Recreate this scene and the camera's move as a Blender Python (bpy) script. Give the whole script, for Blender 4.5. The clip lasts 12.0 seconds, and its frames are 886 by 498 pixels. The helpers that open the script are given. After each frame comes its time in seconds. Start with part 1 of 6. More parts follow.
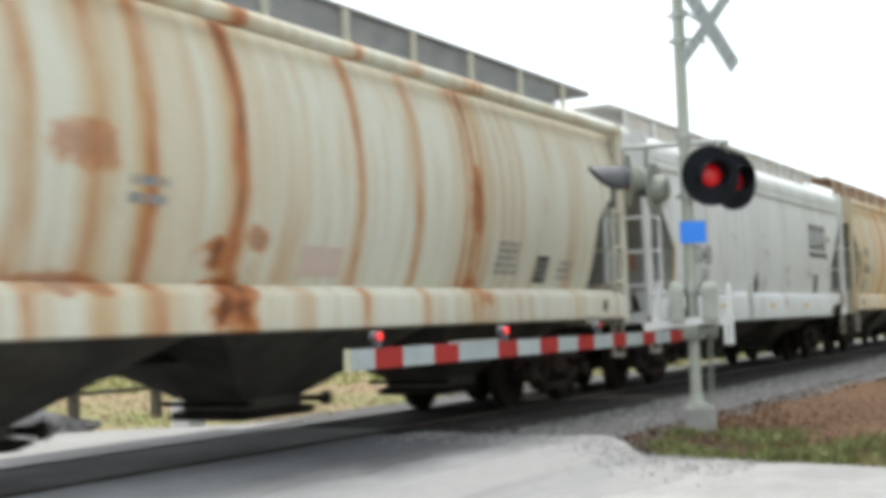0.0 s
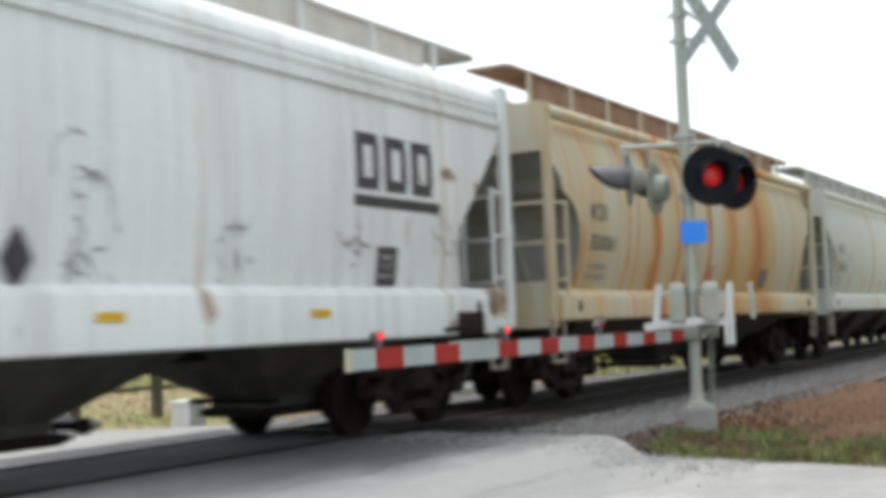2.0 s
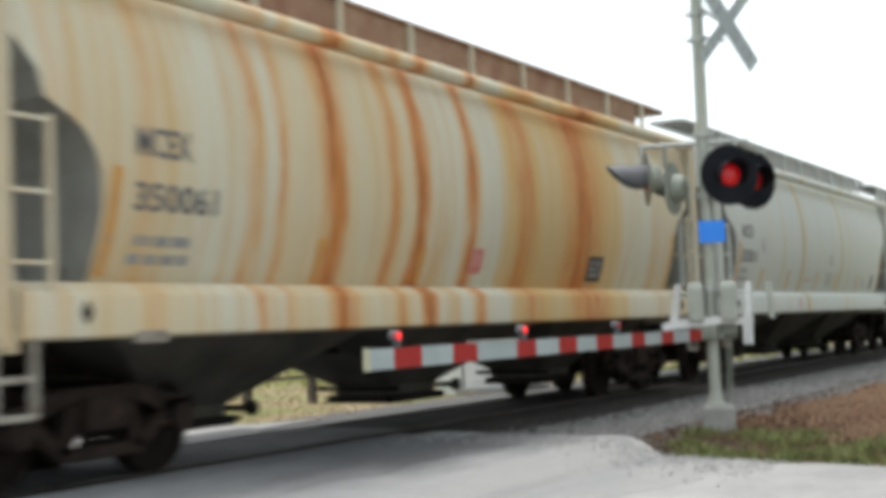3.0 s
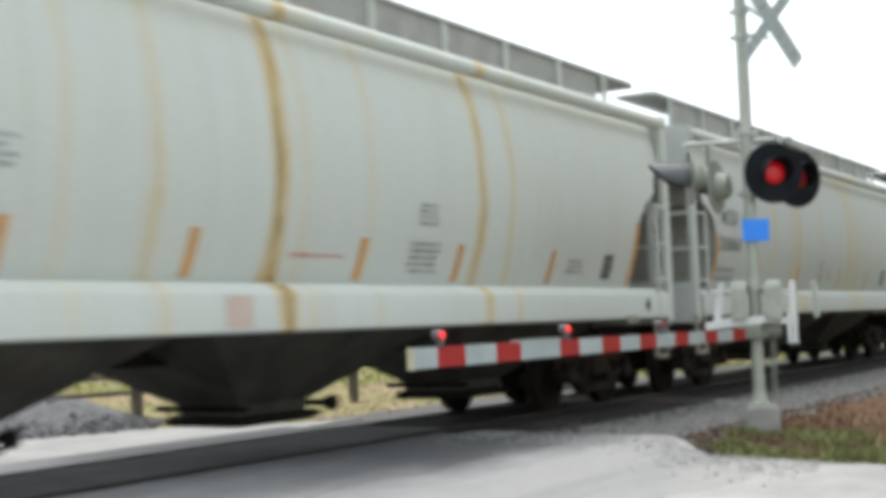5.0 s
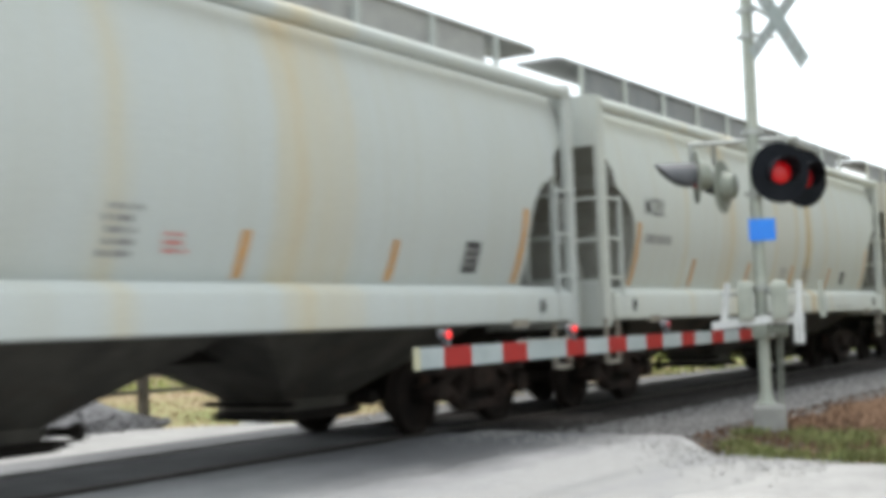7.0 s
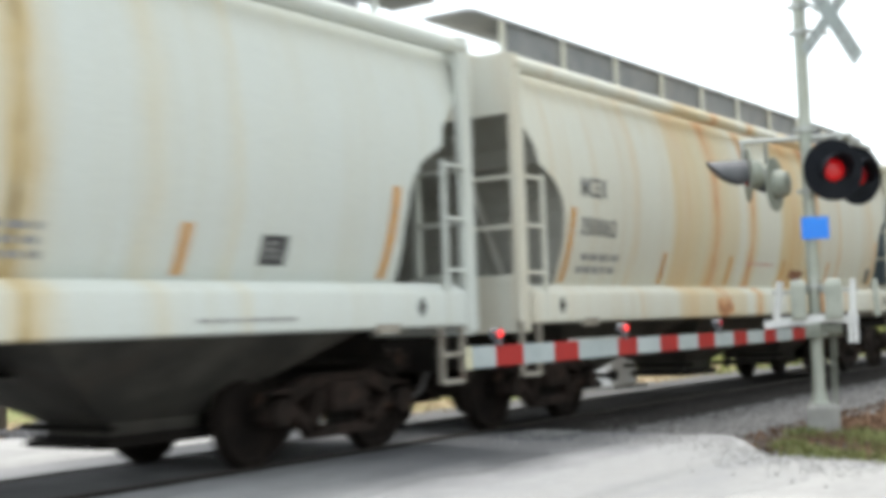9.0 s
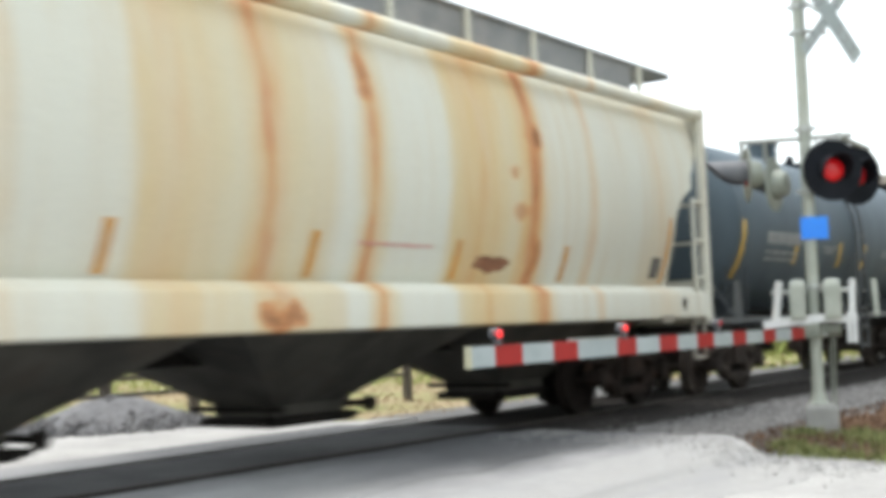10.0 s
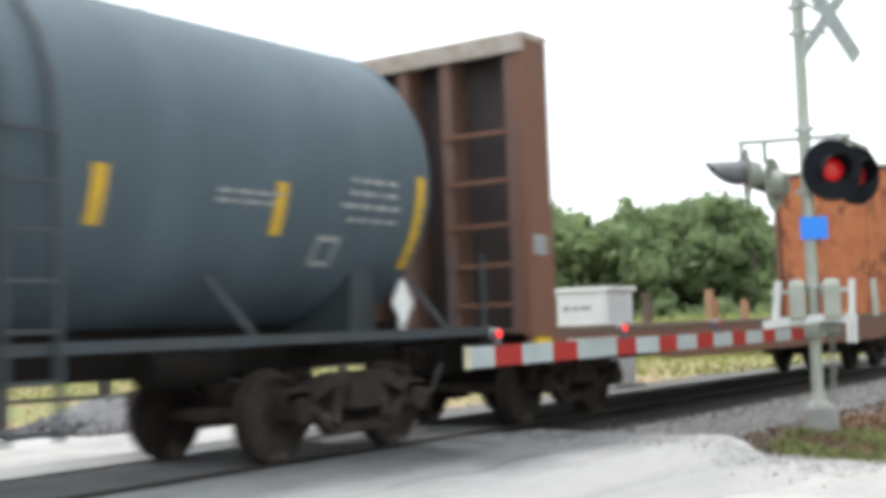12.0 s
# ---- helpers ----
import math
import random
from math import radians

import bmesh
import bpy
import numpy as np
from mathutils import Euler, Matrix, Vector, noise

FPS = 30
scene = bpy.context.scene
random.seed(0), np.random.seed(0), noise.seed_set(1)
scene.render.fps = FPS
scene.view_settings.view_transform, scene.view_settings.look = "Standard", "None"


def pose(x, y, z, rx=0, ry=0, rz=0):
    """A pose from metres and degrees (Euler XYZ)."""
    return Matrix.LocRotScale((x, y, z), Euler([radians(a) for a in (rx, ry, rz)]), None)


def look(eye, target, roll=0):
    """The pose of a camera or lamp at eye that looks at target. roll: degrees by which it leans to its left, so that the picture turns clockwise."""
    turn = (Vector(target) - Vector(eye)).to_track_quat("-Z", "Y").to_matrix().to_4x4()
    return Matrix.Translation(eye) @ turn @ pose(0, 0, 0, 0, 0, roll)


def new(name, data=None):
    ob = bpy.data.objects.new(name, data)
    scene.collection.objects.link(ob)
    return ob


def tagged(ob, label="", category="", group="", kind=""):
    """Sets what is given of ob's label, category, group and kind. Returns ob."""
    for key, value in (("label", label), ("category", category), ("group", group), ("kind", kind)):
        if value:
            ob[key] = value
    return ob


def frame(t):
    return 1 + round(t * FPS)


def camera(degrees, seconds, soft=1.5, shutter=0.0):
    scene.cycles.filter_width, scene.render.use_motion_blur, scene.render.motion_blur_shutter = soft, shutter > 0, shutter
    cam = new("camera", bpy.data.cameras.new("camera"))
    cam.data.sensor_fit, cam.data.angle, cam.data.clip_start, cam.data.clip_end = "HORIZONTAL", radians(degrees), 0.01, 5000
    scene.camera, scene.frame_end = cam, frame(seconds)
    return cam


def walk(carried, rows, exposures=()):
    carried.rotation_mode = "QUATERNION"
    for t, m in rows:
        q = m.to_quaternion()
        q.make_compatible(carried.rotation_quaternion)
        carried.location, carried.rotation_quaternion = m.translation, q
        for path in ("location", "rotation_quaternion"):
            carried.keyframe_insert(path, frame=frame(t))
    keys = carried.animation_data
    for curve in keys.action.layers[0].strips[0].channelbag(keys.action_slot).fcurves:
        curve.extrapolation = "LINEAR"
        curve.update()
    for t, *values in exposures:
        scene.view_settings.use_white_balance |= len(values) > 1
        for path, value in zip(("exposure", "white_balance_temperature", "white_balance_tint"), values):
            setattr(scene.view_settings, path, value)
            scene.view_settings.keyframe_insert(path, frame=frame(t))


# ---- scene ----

# World: x runs along the track, the train goes towards -x; y points across the track, away from the viewer.
SPEED = 9.45          # metres a second
TRACK_Y = 8.8         # centre line of the track
RAIL_Z = 0.06         # top of the rails
EYE_Z = 1.38
LEAN = 1.0

cam = camera(38.99, 12.0, soft=5.7, shutter=0.42)

# seconds, angle between the view and the track, step to the camera's right
PAN = [(0.0, 30.02, 0.000), (0.5, 30.00, 0.000), (1.0, 30.00, 0.000), (1.5, 30.02, 0.000), (2.0, 30.05, 0.000),
       (2.5, 30.38, -0.006), (3.0, 30.80, -0.013), (3.2, 30.97, -0.015), (4.8, 32.48, -0.040), (5.0, 32.60, -0.042),
       (5.5, 32.81, -0.045), (6.0, 32.98, -0.048), (6.5, 32.81, -0.045), (7.0, 32.86, -0.046), (7.2, 32.90, -0.047),
       (8.8, 34.92, -0.080), (9.0, 34.99, -0.081), (9.5, 34.92, -0.080), (10.0, 34.96, -0.080), (10.5, 34.96, -0.080),
       (11.0, 34.99, -0.081), (11.5, 34.94, -0.080), (12.0, 34.94, -0.080)]


def eye_pose(angle, step):
    a = radians(angle)
    upright = pose(math.sin(a) * step, -math.cos(a) * step, EYE_Z, 92.97, 0, angle - 90) @ pose(0, 0, 0, 0, 0, -1.25)
    side = pose(0, TRACK_Y - 1.6, 2.0)       # the camera is held askew, turned about the line of the train's side
    return side @ pose(0, 0, 0, LEAN, 0, 0) @ side.inverted() @ upright


walk(cam, [(t, eye_pose(a, s)) for t, a, s in PAN],
     exposures=[(0.0, 0.12), (1.0, 0.12), (1.5, 0.08), (2.0, -0.06), (2.5, -0.08), (3.5, -0.02), (5.0, 0.08), (7.0, 0.18), (9.0, 0.34), (12.0, 0.42)])

# ---- world and sun: bright thin overcast, high sun behind the train ----
SUN_EL, SUN_AZ = 77.0, 80.0      # azimuth from +x towards +y
world = bpy.data.worlds.new("world")
scene.world = world
world.use_nodes = True
wn, wl = world.node_tree.nodes, world.node_tree.links
wn.clear()
sky = wn.new("ShaderNodeTexSky")
sky.sky_type = "NISHITA"
sky.sun_disc = False
sky.sun_elevation, sky.sun_rotation = radians(SUN_EL), radians(90 - SUN_AZ)
sky.air_density, sky.dust_density, sky.ozone_density = 1.0, 6.0, 1.0
bg_sky, bg_cloud, add, wout = (wn.new("ShaderNodeBackground"), wn.new("ShaderNodeBackground"), wn.new("ShaderNodeAddShader"), wn.new("ShaderNodeOutputWorld"))
bg_sky.inputs["Strength"].default_value = 0.05
bg_cloud.inputs["Color"].default_value = (0.925, 0.985, 1.0, 1)
bg_cloud.inputs["Strength"].default_value = 1.24
wl.new(sky.outputs[0], bg_sky.inputs["Color"])
wl.new(bg_sky.outputs[0], add.inputs[0])
wl.new(bg_cloud.outputs[0], add.inputs[1])
wl.new(add.outputs[0], wout.inputs["Surface"])

sun = new("sun", bpy.data.lights.new("sun", "SUN"))
sun.data.energy, sun.data.angle, sun.data.color = 2.4, radians(14), (1.0, 0.98, 0.95)
sd = Vector((math.cos(radians(SUN_EL)) * math.cos(radians(SUN_AZ)), math.cos(radians(SUN_EL)) * math.sin(radians(SUN_AZ)), math.sin(radians(SUN_EL))))
sun.matrix_world = look(sd * 60, (0, 0, 0))


# ---- materials ----
def nodes_of(name):
    m = bpy.data.materials.new(name)
    m.use_nodes = True
    nt = m.node_tree
    return m, nt, nt.nodes["Principled BSDF"]


def noise_node(nt, vec, scale, detail=5.0, rough=0.6):
    n = nt.nodes.new("ShaderNodeTexNoise")
    n.inputs["Scale"].default_value, n.inputs["Detail"].default_value, n.inputs["Roughness"].default_value = scale, detail, rough
    nt.links.new(vec, n.inputs["Vector"])
    return n.outputs["Fac"]


def ramp_node(nt, fac, stops):
    r = nt.nodes.new("ShaderNodeValToRGB")
    e = r.color_ramp.elements
    e[0].position, e[0].color = stops[0][0], col(stops[0][1])
    e[1].position, e[1].color = stops[-1][0], col(stops[-1][1])
    for p, c in stops[1:-1]:
        k = e.new(p)
        k.color = col(c)
    nt.links.new(fac, r.inputs["Fac"])
    return r.outputs["Color"]


def col(c):
    return (c, c, c, 1) if isinstance(c, (int, float)) else (*c, 1)


def mix_node(nt, fac, a, b, mode="MIX"):
    m = nt.nodes.new("ShaderNodeMix")
    m.data_type, m.blend_type = "RGBA", mode
    for sock, v in ((m.inputs["Factor"], fac), (m.inputs["A"], a), (m.inputs["B"], b)):
        if isinstance(v, bpy.types.NodeSocket):
            nt.links.new(v, sock)
        elif isinstance(v, (int, float)) and sock.type == "VALUE":
            sock.default_value = v
        else:
            sock.default_value = col(v)
    return m.outputs["Result"]


def math_node(nt, op, a, b=0.0):
    m = nt.nodes.new("ShaderNodeMath")
    m.operation = op
    for sock, v in zip(m.inputs, (a, b)):
        if isinstance(v, bpy.types.NodeSocket):
            nt.links.new(v, sock)
        else:
            sock.default_value = v
    return m.outputs[0]


def mapped(nt, vec, scale, loc=(0, 0, 0)):
    m = nt.nodes.new("ShaderNodeMapping")
    m.inputs["Scale"].default_value, m.inputs["Location"].default_value = scale, loc
    nt.links.new(vec, m.inputs["Vector"])
    return m.outputs["Vector"]


def bump(nt, bsdf, height, strength, dist=0.02):
    b = nt.nodes.new("ShaderNodeBump")
    b.inputs["Strength"].default_value, b.inputs["Distance"].default_value = strength, dist
    nt.links.new(height, b.inputs["Height"])
    nt.links.new(b.outputs["Normal"], bsdf.inputs["Normal"])


def plain(name, a, b=None, scale=6.0, rough=0.6, metal=0.0, fine=60.0, relief=0.15, stain=None, stain_at=0.62, vec_scale=(1, 1, 1), island=0.0):
    """Two tones at a coarse scale, fine grain, optional stains."""
    m, nt, bsdf = nodes_of(name)
    tc = nt.nodes.new("ShaderNodeTexCoord").outputs["Object"]
    vec = mapped(nt, tc, vec_scale)
    b = b or tuple(v * 0.75 for v in a)
    n1 = noise_node(nt, vec, scale)
    c = mix_node(nt, ramp_node(nt, n1, [(0.35, 0.0), (0.65, 1.0)]), a, b)
    n2 = noise_node(nt, tc, fine, 3.0)
    c = mix_node(nt, 0.35, c, ramp_node(nt, n2, [(0.3, 0.55), (0.7, 1.0)]), "MULTIPLY")
    if stain:
        n3 = noise_node(nt, mapped(nt, vec, (1, 1, 1), (7.3, 2.1, 4.4)), scale * 0.8, 7.0, 0.7)
        c = mix_node(nt, ramp_node(nt, n3, [(stain_at, 0.0), (stain_at + 0.08, 0.9)]), c, stain)
    if island:
        g = nt.nodes.new("ShaderNodeNewGeometry").outputs["Random Per Island"]
        c = mix_node(nt, 1.0, c, ramp_node(nt, g, [(0.0, 1.0 - island), (1.0, 1.0 + island * 0.4)]), "MULTIPLY")
    nt.links.new(c, bsdf.inputs["Base Color"])
    bsdf.inputs["Roughness"].default_value, bsdf.inputs["Metallic"].default_value = rough, metal
    if relief:
        bump(nt, bsdf, n2, relief)
    return m


def streaked(name, base, grime, rust, streaks, length, blotch=0.70, dirt=0.35, rough=0.62, tint=(0.62, 0.55, 0.38), tint_amount=0.1, wash=(), blots=()):
    """Weathered car paint: rust runs at given places along the car (position, width, strength), thin runs all along, blotches."""
    m, nt, bsdf = nodes_of(name)
    tc = nt.nodes.new("ShaderNodeTexCoord").outputs["Object"]
    sx = nt.nodes.new("ShaderNodeSeparateXYZ")
    nt.links.new(tc, sx.inputs[0])
    # wavering of the runs
    wob = noise_node(nt, mapped(nt, tc, (3.0, 0.0, 0.9)), 1.6, 3.0)
    wob2 = math_node(nt, "MULTIPLY", math_node(nt, "SUBTRACT", wob, 0.5), 0.22)
    xx = math_node(nt, "DIVIDE", math_node(nt, "ADD", sx.outputs["X"], wob2), length)
    stops = []
    last = 0.0
    for p, w, s in sorted(streaks):
        p, w = p / length, w / length
        a = max(p - w / 2, last + 0.0005)
        pm, z = max(p, a + 0.0005), max(p + w / 2, a + 0.001)
        stops += [(a, 0.0), (pm, s), (z, 0.0)]
        last = z
    c = mix_node(nt, math_node(nt, "MULTIPLY", noise_node(nt, mapped(nt, tc, (0.5, 0.3, 0.25)), 1.4, 4.0), tint_amount * 1.6), base, tint)
    thin = noise_node(nt, mapped(nt, tc, (5.0, 1.0, 0.16)), 1.5, 6.0, 0.65)
    c = mix_node(nt, math_node(nt, "MULTIPLY", ramp_node(nt, thin, [(0.47, 0.0), (0.66, 1.0)]), dirt), c, grime)
    if wash:
        zone = []
        for p, w, k in wash:
            zone += [((p - w / 2) / length, 0.0), ((p - w / 2 + 0.12) / length, k), ((p + w / 2 - 0.12) / length, k * 0.85), ((p + w / 2) / length, 0.0)]
        soft_run = noise_node(nt, mapped(nt, tc, (2.5, 1.0, 0.3)), 1.3, 5.0, 0.6)
        c = mix_node(nt, math_node(nt, "MULTIPLY", ramp_node(nt, xx, zone), ramp_node(nt, soft_run, [(0.3, 0.45), (0.65, 1.0)])), c, (rust[0] * 0.9 + 0.12, min(rust[1] * 1.5 + 0.12, 0.86 * (rust[0] * 0.9 + 0.12)), rust[2] * 1.4 + 0.07))
    if stops:
        run = ramp_node(nt, xx, stops)
        broken = noise_node(nt, mapped(nt, tc, (6.0, 1.0, 0.55)), 1.7, 6.0, 0.65)
        run = math_node(nt, "MULTIPLY", run, ramp_node(nt, broken, [(0.28, 0.35), (0.6, 1.0)]))
        mottled = math_node(nt, "MULTIPLY", run, ramp_node(nt, noise_node(nt, mapped(nt, tc, (4.0, 1.0, 0.9)), 2.2, 6.0, 0.7), [(0.3, 0.55), (0.65, 1.15)]))
        hue = ramp_node(nt, mottled, [(0.1, (rust[0] * 1.05 + 0.08, min(rust[1] * 1.35 + 0.13, 0.84 * (rust[0] * 1.05 + 0.08)), rust[2] * 1.3 + 0.06)), (0.5, rust), (0.88, tuple(v * 0.28 for v in rust))])
        c = mix_node(nt, ramp_node(nt, run, [(0.02, 0.0), (0.55, 0.95)]), c, hue)
    patch = noise_node(nt, mapped(nt, tc, (1.5, 1.0, 0.6)), 1.1, 5.0, 0.66)
    c = mix_node(nt, math_node(nt, "MULTIPLY", ramp_node(nt, patch, [(blotch, 0.0), (blotch + 0.10, 1.0)]), 0.85), c, tuple(v * 0.55 for v in rust))
    edge = noise_node(nt, mapped(nt, tc, (3.2, 1.0, 2.2)), 1.2, 6.0, 0.7)
    for bx, bz, rx, rz, k in blots:
        dx = math_node(nt, "DIVIDE", math_node(nt, "SUBTRACT", sx.outputs["X"], bx), rx)
        dz = math_node(nt, "DIVIDE", math_node(nt, "SUBTRACT", sx.outputs["Z"], bz), rz)
        d2 = math_node(nt, "ADD", math_node(nt, "MULTIPLY", dx, dx), math_node(nt, "MULTIPLY", dz, dz))
        d2 = math_node(nt, "ADD", d2, math_node(nt, "MULTIPLY", math_node(nt, "SUBTRACT", edge, 0.5), 4.5))
        near = ramp_node(nt, d2, [(0.0, 1.0), (0.95, 0.0)])
        tone = ramp_node(nt, near, [(0.0, (rust[0] * 1.1 + 0.06, rust[1] * 1.4 + 0.08, rust[2] * 1.3 + 0.04)), (0.6, rust), (1.0, tuple(v * (0.95 - 0.6 * k) for v in rust))])
        c = mix_node(nt, math_node(nt, "MULTIPLY", ramp_node(nt, near, [(0.0, 0.0), (0.5, 1.0)]), min(1.0, 0.5 + k * 0.5)), c, tone)
    fine = noise_node(nt, tc, 40.0, 4.0)
    c = mix_node(nt, 0.25, c, ramp_node(nt, fine, [(0.35, 0.6), (0.65, 1.0)]), "MULTIPLY")
    nt.links.new(c, bsdf.inputs["Base Color"])
    bsdf.inputs["Roughness"].default_value = rough
    bsdf.inputs["Specular IOR Level"].default_value = 0.22      # chalked paint
    big = noise_node(nt, mapped(nt, tc, (0.9, 0.5, 0.5)), 2.0, 2.0)
    bump(nt, bsdf, math_node(nt, "ADD", math_node(nt, "MULTIPLY", big, 0.6), math_node(nt, "MULTIPLY", fine, 0.06)), 0.10, 0.05)
    return m


def glow(name, colour, strength):
    m, nt, bsdf = nodes_of(name)
    bsdf.inputs["Base Color"].default_value = col(colour)
    bsdf.inputs["Emission Color"].default_value = col(colour)
    bsdf.inputs["Emission Strength"].default_value = strength
    bsdf.inputs["Roughness"].default_value = 0.25
    return m


# grimy steel taken nearly to black, the under-car shade in its colour
M_SHADEGRIME = plain("grimy_shade_dark_steel", (0.010, 0.009, 0.008), (0.017, 0.014, 0.012), 3.0, 0.85, 0.0, stain=(0.04, 0.024, 0.016))
M_TRUCK = plain("rusty_cast_steel", (0.040, 0.028, 0.023), (0.017, 0.014, 0.012), 4.0, 0.9, 0.0, stain=(0.11, 0.065, 0.045), stain_at=0.58)
M_WHEEL = plain("wheel_steel", (0.024, 0.018, 0.015), (0.012, 0.010, 0.009), 5.0, 0.8, 0.05)
M_DUSTY = plain("dust_covered_steel", (0.062, 0.050, 0.043), (0.034, 0.028, 0.025), 3.0, 0.9, 0.0, stain=(0.12, 0.10, 0.085), stain_at=0.57)
M_RAIL = plain("rail_steel", (0.05, 0.038, 0.032), (0.03, 0.024, 0.02), 9.0, 0.6, 0.2)
M_TIE = plain("creosoted_wood", (0.045, 0.035, 0.029), (0.07, 0.056, 0.046), 4.0, 0.9, vec_scale=(1, 0.2, 1))
M_BOARD = plain("galvanised_grate", (0.22, 0.23, 0.24), (0.30, 0.30, 0.30), 3.0, 0.6, 0.4)
M_PALEBOARD = plain("pale_weathered_grate", (0.40, 0.40, 0.38), (0.31, 0.31, 0.30), 3.0, 0.7, 0.1, stain=(0.36, 0.28, 0.2))
M_WHITEBOARD = plain("pale_dusty_grate", (0.64, 0.62, 0.58), (0.52, 0.49, 0.45), 3.0, 0.7, 0.0, stain=(0.46, 0.34, 0.26))
M_RUSTBOARD = plain("rusted_grate", (0.24, 0.12, 0.075), (0.36, 0.24, 0.16), 3.0, 0.8, 0.1)
M_BLACK_INK = plain("black_stencil_paint", (0.03, 0.03, 0.032), (0.06, 0.06, 0.062), 9.0, 0.6)
M_GREY_INK = plain("grey_stencil_paint", (0.22, 0.22, 0.22), (0.34, 0.34, 0.33), 9.0, 0.6)
M_DARK_INK = plain("dark_grey_stencil_paint", (0.10, 0.10, 0.105), (0.17, 0.17, 0.17), 9.0, 0.6)
M_PALE_INK = plain("worn_white_stencil_paint", (0.38, 0.39, 0.39), (0.22, 0.24, 0.25), 14.0, 0.6)
M_RED_INK = plain("red_stencil_paint", (0.5, 0.16, 0.14), (0.6, 0.3, 0.27), 12.0, 0.6)
M_ORANGE_TAPE = plain("orange_reflector_tape", (0.62, 0.30, 0.06), (0.5, 0.27, 0.10), 5.0, 0.45)
M_YELLOW_TAPE = plain("yellow_reflector_tape", (0.72, 0.45, 0.02), (0.6, 0.36, 0.03), 5.0, 0.4)
M_GALV = plain("galvanised_steel", (0.50, 0.52, 0.50), (0.40, 0.42, 0.40), 7.0, 0.45, 0.35)
M_MASTPAINT = plain("silver_grey_paint", (0.43, 0.455, 0.40), (0.34, 0.37, 0.32), 4.0, 0.5, 0.15, stain=(0.32, 0.34, 0.26))
M_WHITE = plain("white_enamel", (0.78, 0.79, 0.78), (0.66, 0.68, 0.68), 5.0, 0.4)
M_SIGNBLACK = matte_black = plain("flat_black_paint", (0.010, 0.012, 0.016), (0.016, 0.018, 0.023), 6.0, 0.8)
M_BACKGREY = plain("grey_green_paint", (0.30, 0.325, 0.28), (0.21, 0.23, 0.195), 6.0, 0.5, 0.2)
M_HOOD = plain("dark_grey_paint", (0.075, 0.08, 0.09), (0.11, 0.115, 0.125), 6.0, 0.5)
M_BLUE = plain("blue_sign_sheet", (0.015, 0.24, 0.92), (0.02, 0.27, 0.95), 5.0, 0.4, relief=0)
M_RED_SHEET = plain("red_reflective_sheet", (0.37, 0.016, 0.012), (0.31, 0.015, 0.012), 7.0, 0.75, relief=0.05)
M_WHITE_SHEET = plain("white_reflective_sheet", (0.42, 0.47, 0.48), (0.34, 0.39, 0.40), 4.0, 0.45, relief=0.05)
M_CONCRETE = plain("concrete", (0.36, 0.36, 0.34), (0.27, 0.27, 0.255), 5.0, 0.9, relief=0.4)
M_LENS = glow("lit_red_lens", (0.45, 0.006, 0.009), 0.26)
M_LENS_DIM = glow("dim_red_lens", (0.26, 0.006, 0.009), 0.13)
M_ARMLAMP = glow("lit_red_arm_lamp", (0.95, 0.03, 0.03), 0.95)
M_ARMLAMP_DIM = glow("unlit_red_arm_lamp", (0.35, 0.03, 0.04), 0.06)
matte_black.node_tree.nodes["Principled BSDF"].inputs["Specular IOR Level"].default_value = 0.12
for m_ in (M_SHADEGRIME, M_TRUCK, M_WHEEL, M_DUSTY, M_TIE):       # grime and dust; sheen cut so the under-car parts stay dark
    m_.node_tree.nodes["Principled BSDF"].inputs["Specular IOR Level"].default_value = 0.12
M_RUBBER = plain("black_rubber", (0.02, 0.02, 0.02), (0.035, 0.033, 0.03), 6.0, 0.7)


# ---- mesh helpers ----
def box(bm, x0, x1, y0, y1, z0, z1, bev=0.0):
    c = [(x0, y0, z0), (x1, y0, z0), (x1, y1, z0), (x0, y1, z0), (x0, y0, z1), (x1, y0, z1), (x1, y1, z1), (x0, y1, z1)]
    v = [bm.verts.new(p) for p in c]
    fs = [bm.faces.new([v[i] for i in f]) for f in ((3, 2, 1, 0), (4, 5, 6, 7), (0, 1, 5, 4), (1, 2, 6, 5), (2, 3, 7, 6), (3, 0, 4, 7))]
    if bev:
        es = list({e for f in fs for e in f.edges})
        bmesh.ops.bevel(bm, geom=es, offset=bev, segments=2, affect="EDGES", profile=0.6)


def rod(bm, a, b, r, seg=10, r2=None):
    a, b = Vector(a), Vector(b)
    d = b - a
    m = Matrix.Translation((a + b) / 2) @ d.to_track_quat("Z", "Y").to_matrix().to_4x4()
    bmesh.ops.create_cone(bm, cap_ends=True, segments=seg, radius1=r, radius2=r if r2 is None else r2, depth=d.length, matrix=m)


def beam(bm, a, b, w, h):
    """A bar of rectangular section from a to b."""
    a, b = Vector(a), Vector(b)
    d = (b - a).normalized()
    side = d.cross(Vector((0, 0, 1)))
    side = side.normalized() if side.length > 1e-4 else Vector((1, 0, 0))
    up = side.cross(d)
    vs = [bm.verts.new(p + side * sx * w / 2 + up * sz * h / 2) for p in (a, b) for sx, sz in ((-1, -1), (1, -1), (1, 1), (-1, 1))]
    for f in ((0, 1, 2, 3), (7, 6, 5, 4), (0, 4, 5, 1), (1, 5, 6, 2), (2, 6, 7, 3), (3, 7, 4, 0)):
        bm.faces.new([vs[i] for i in f])


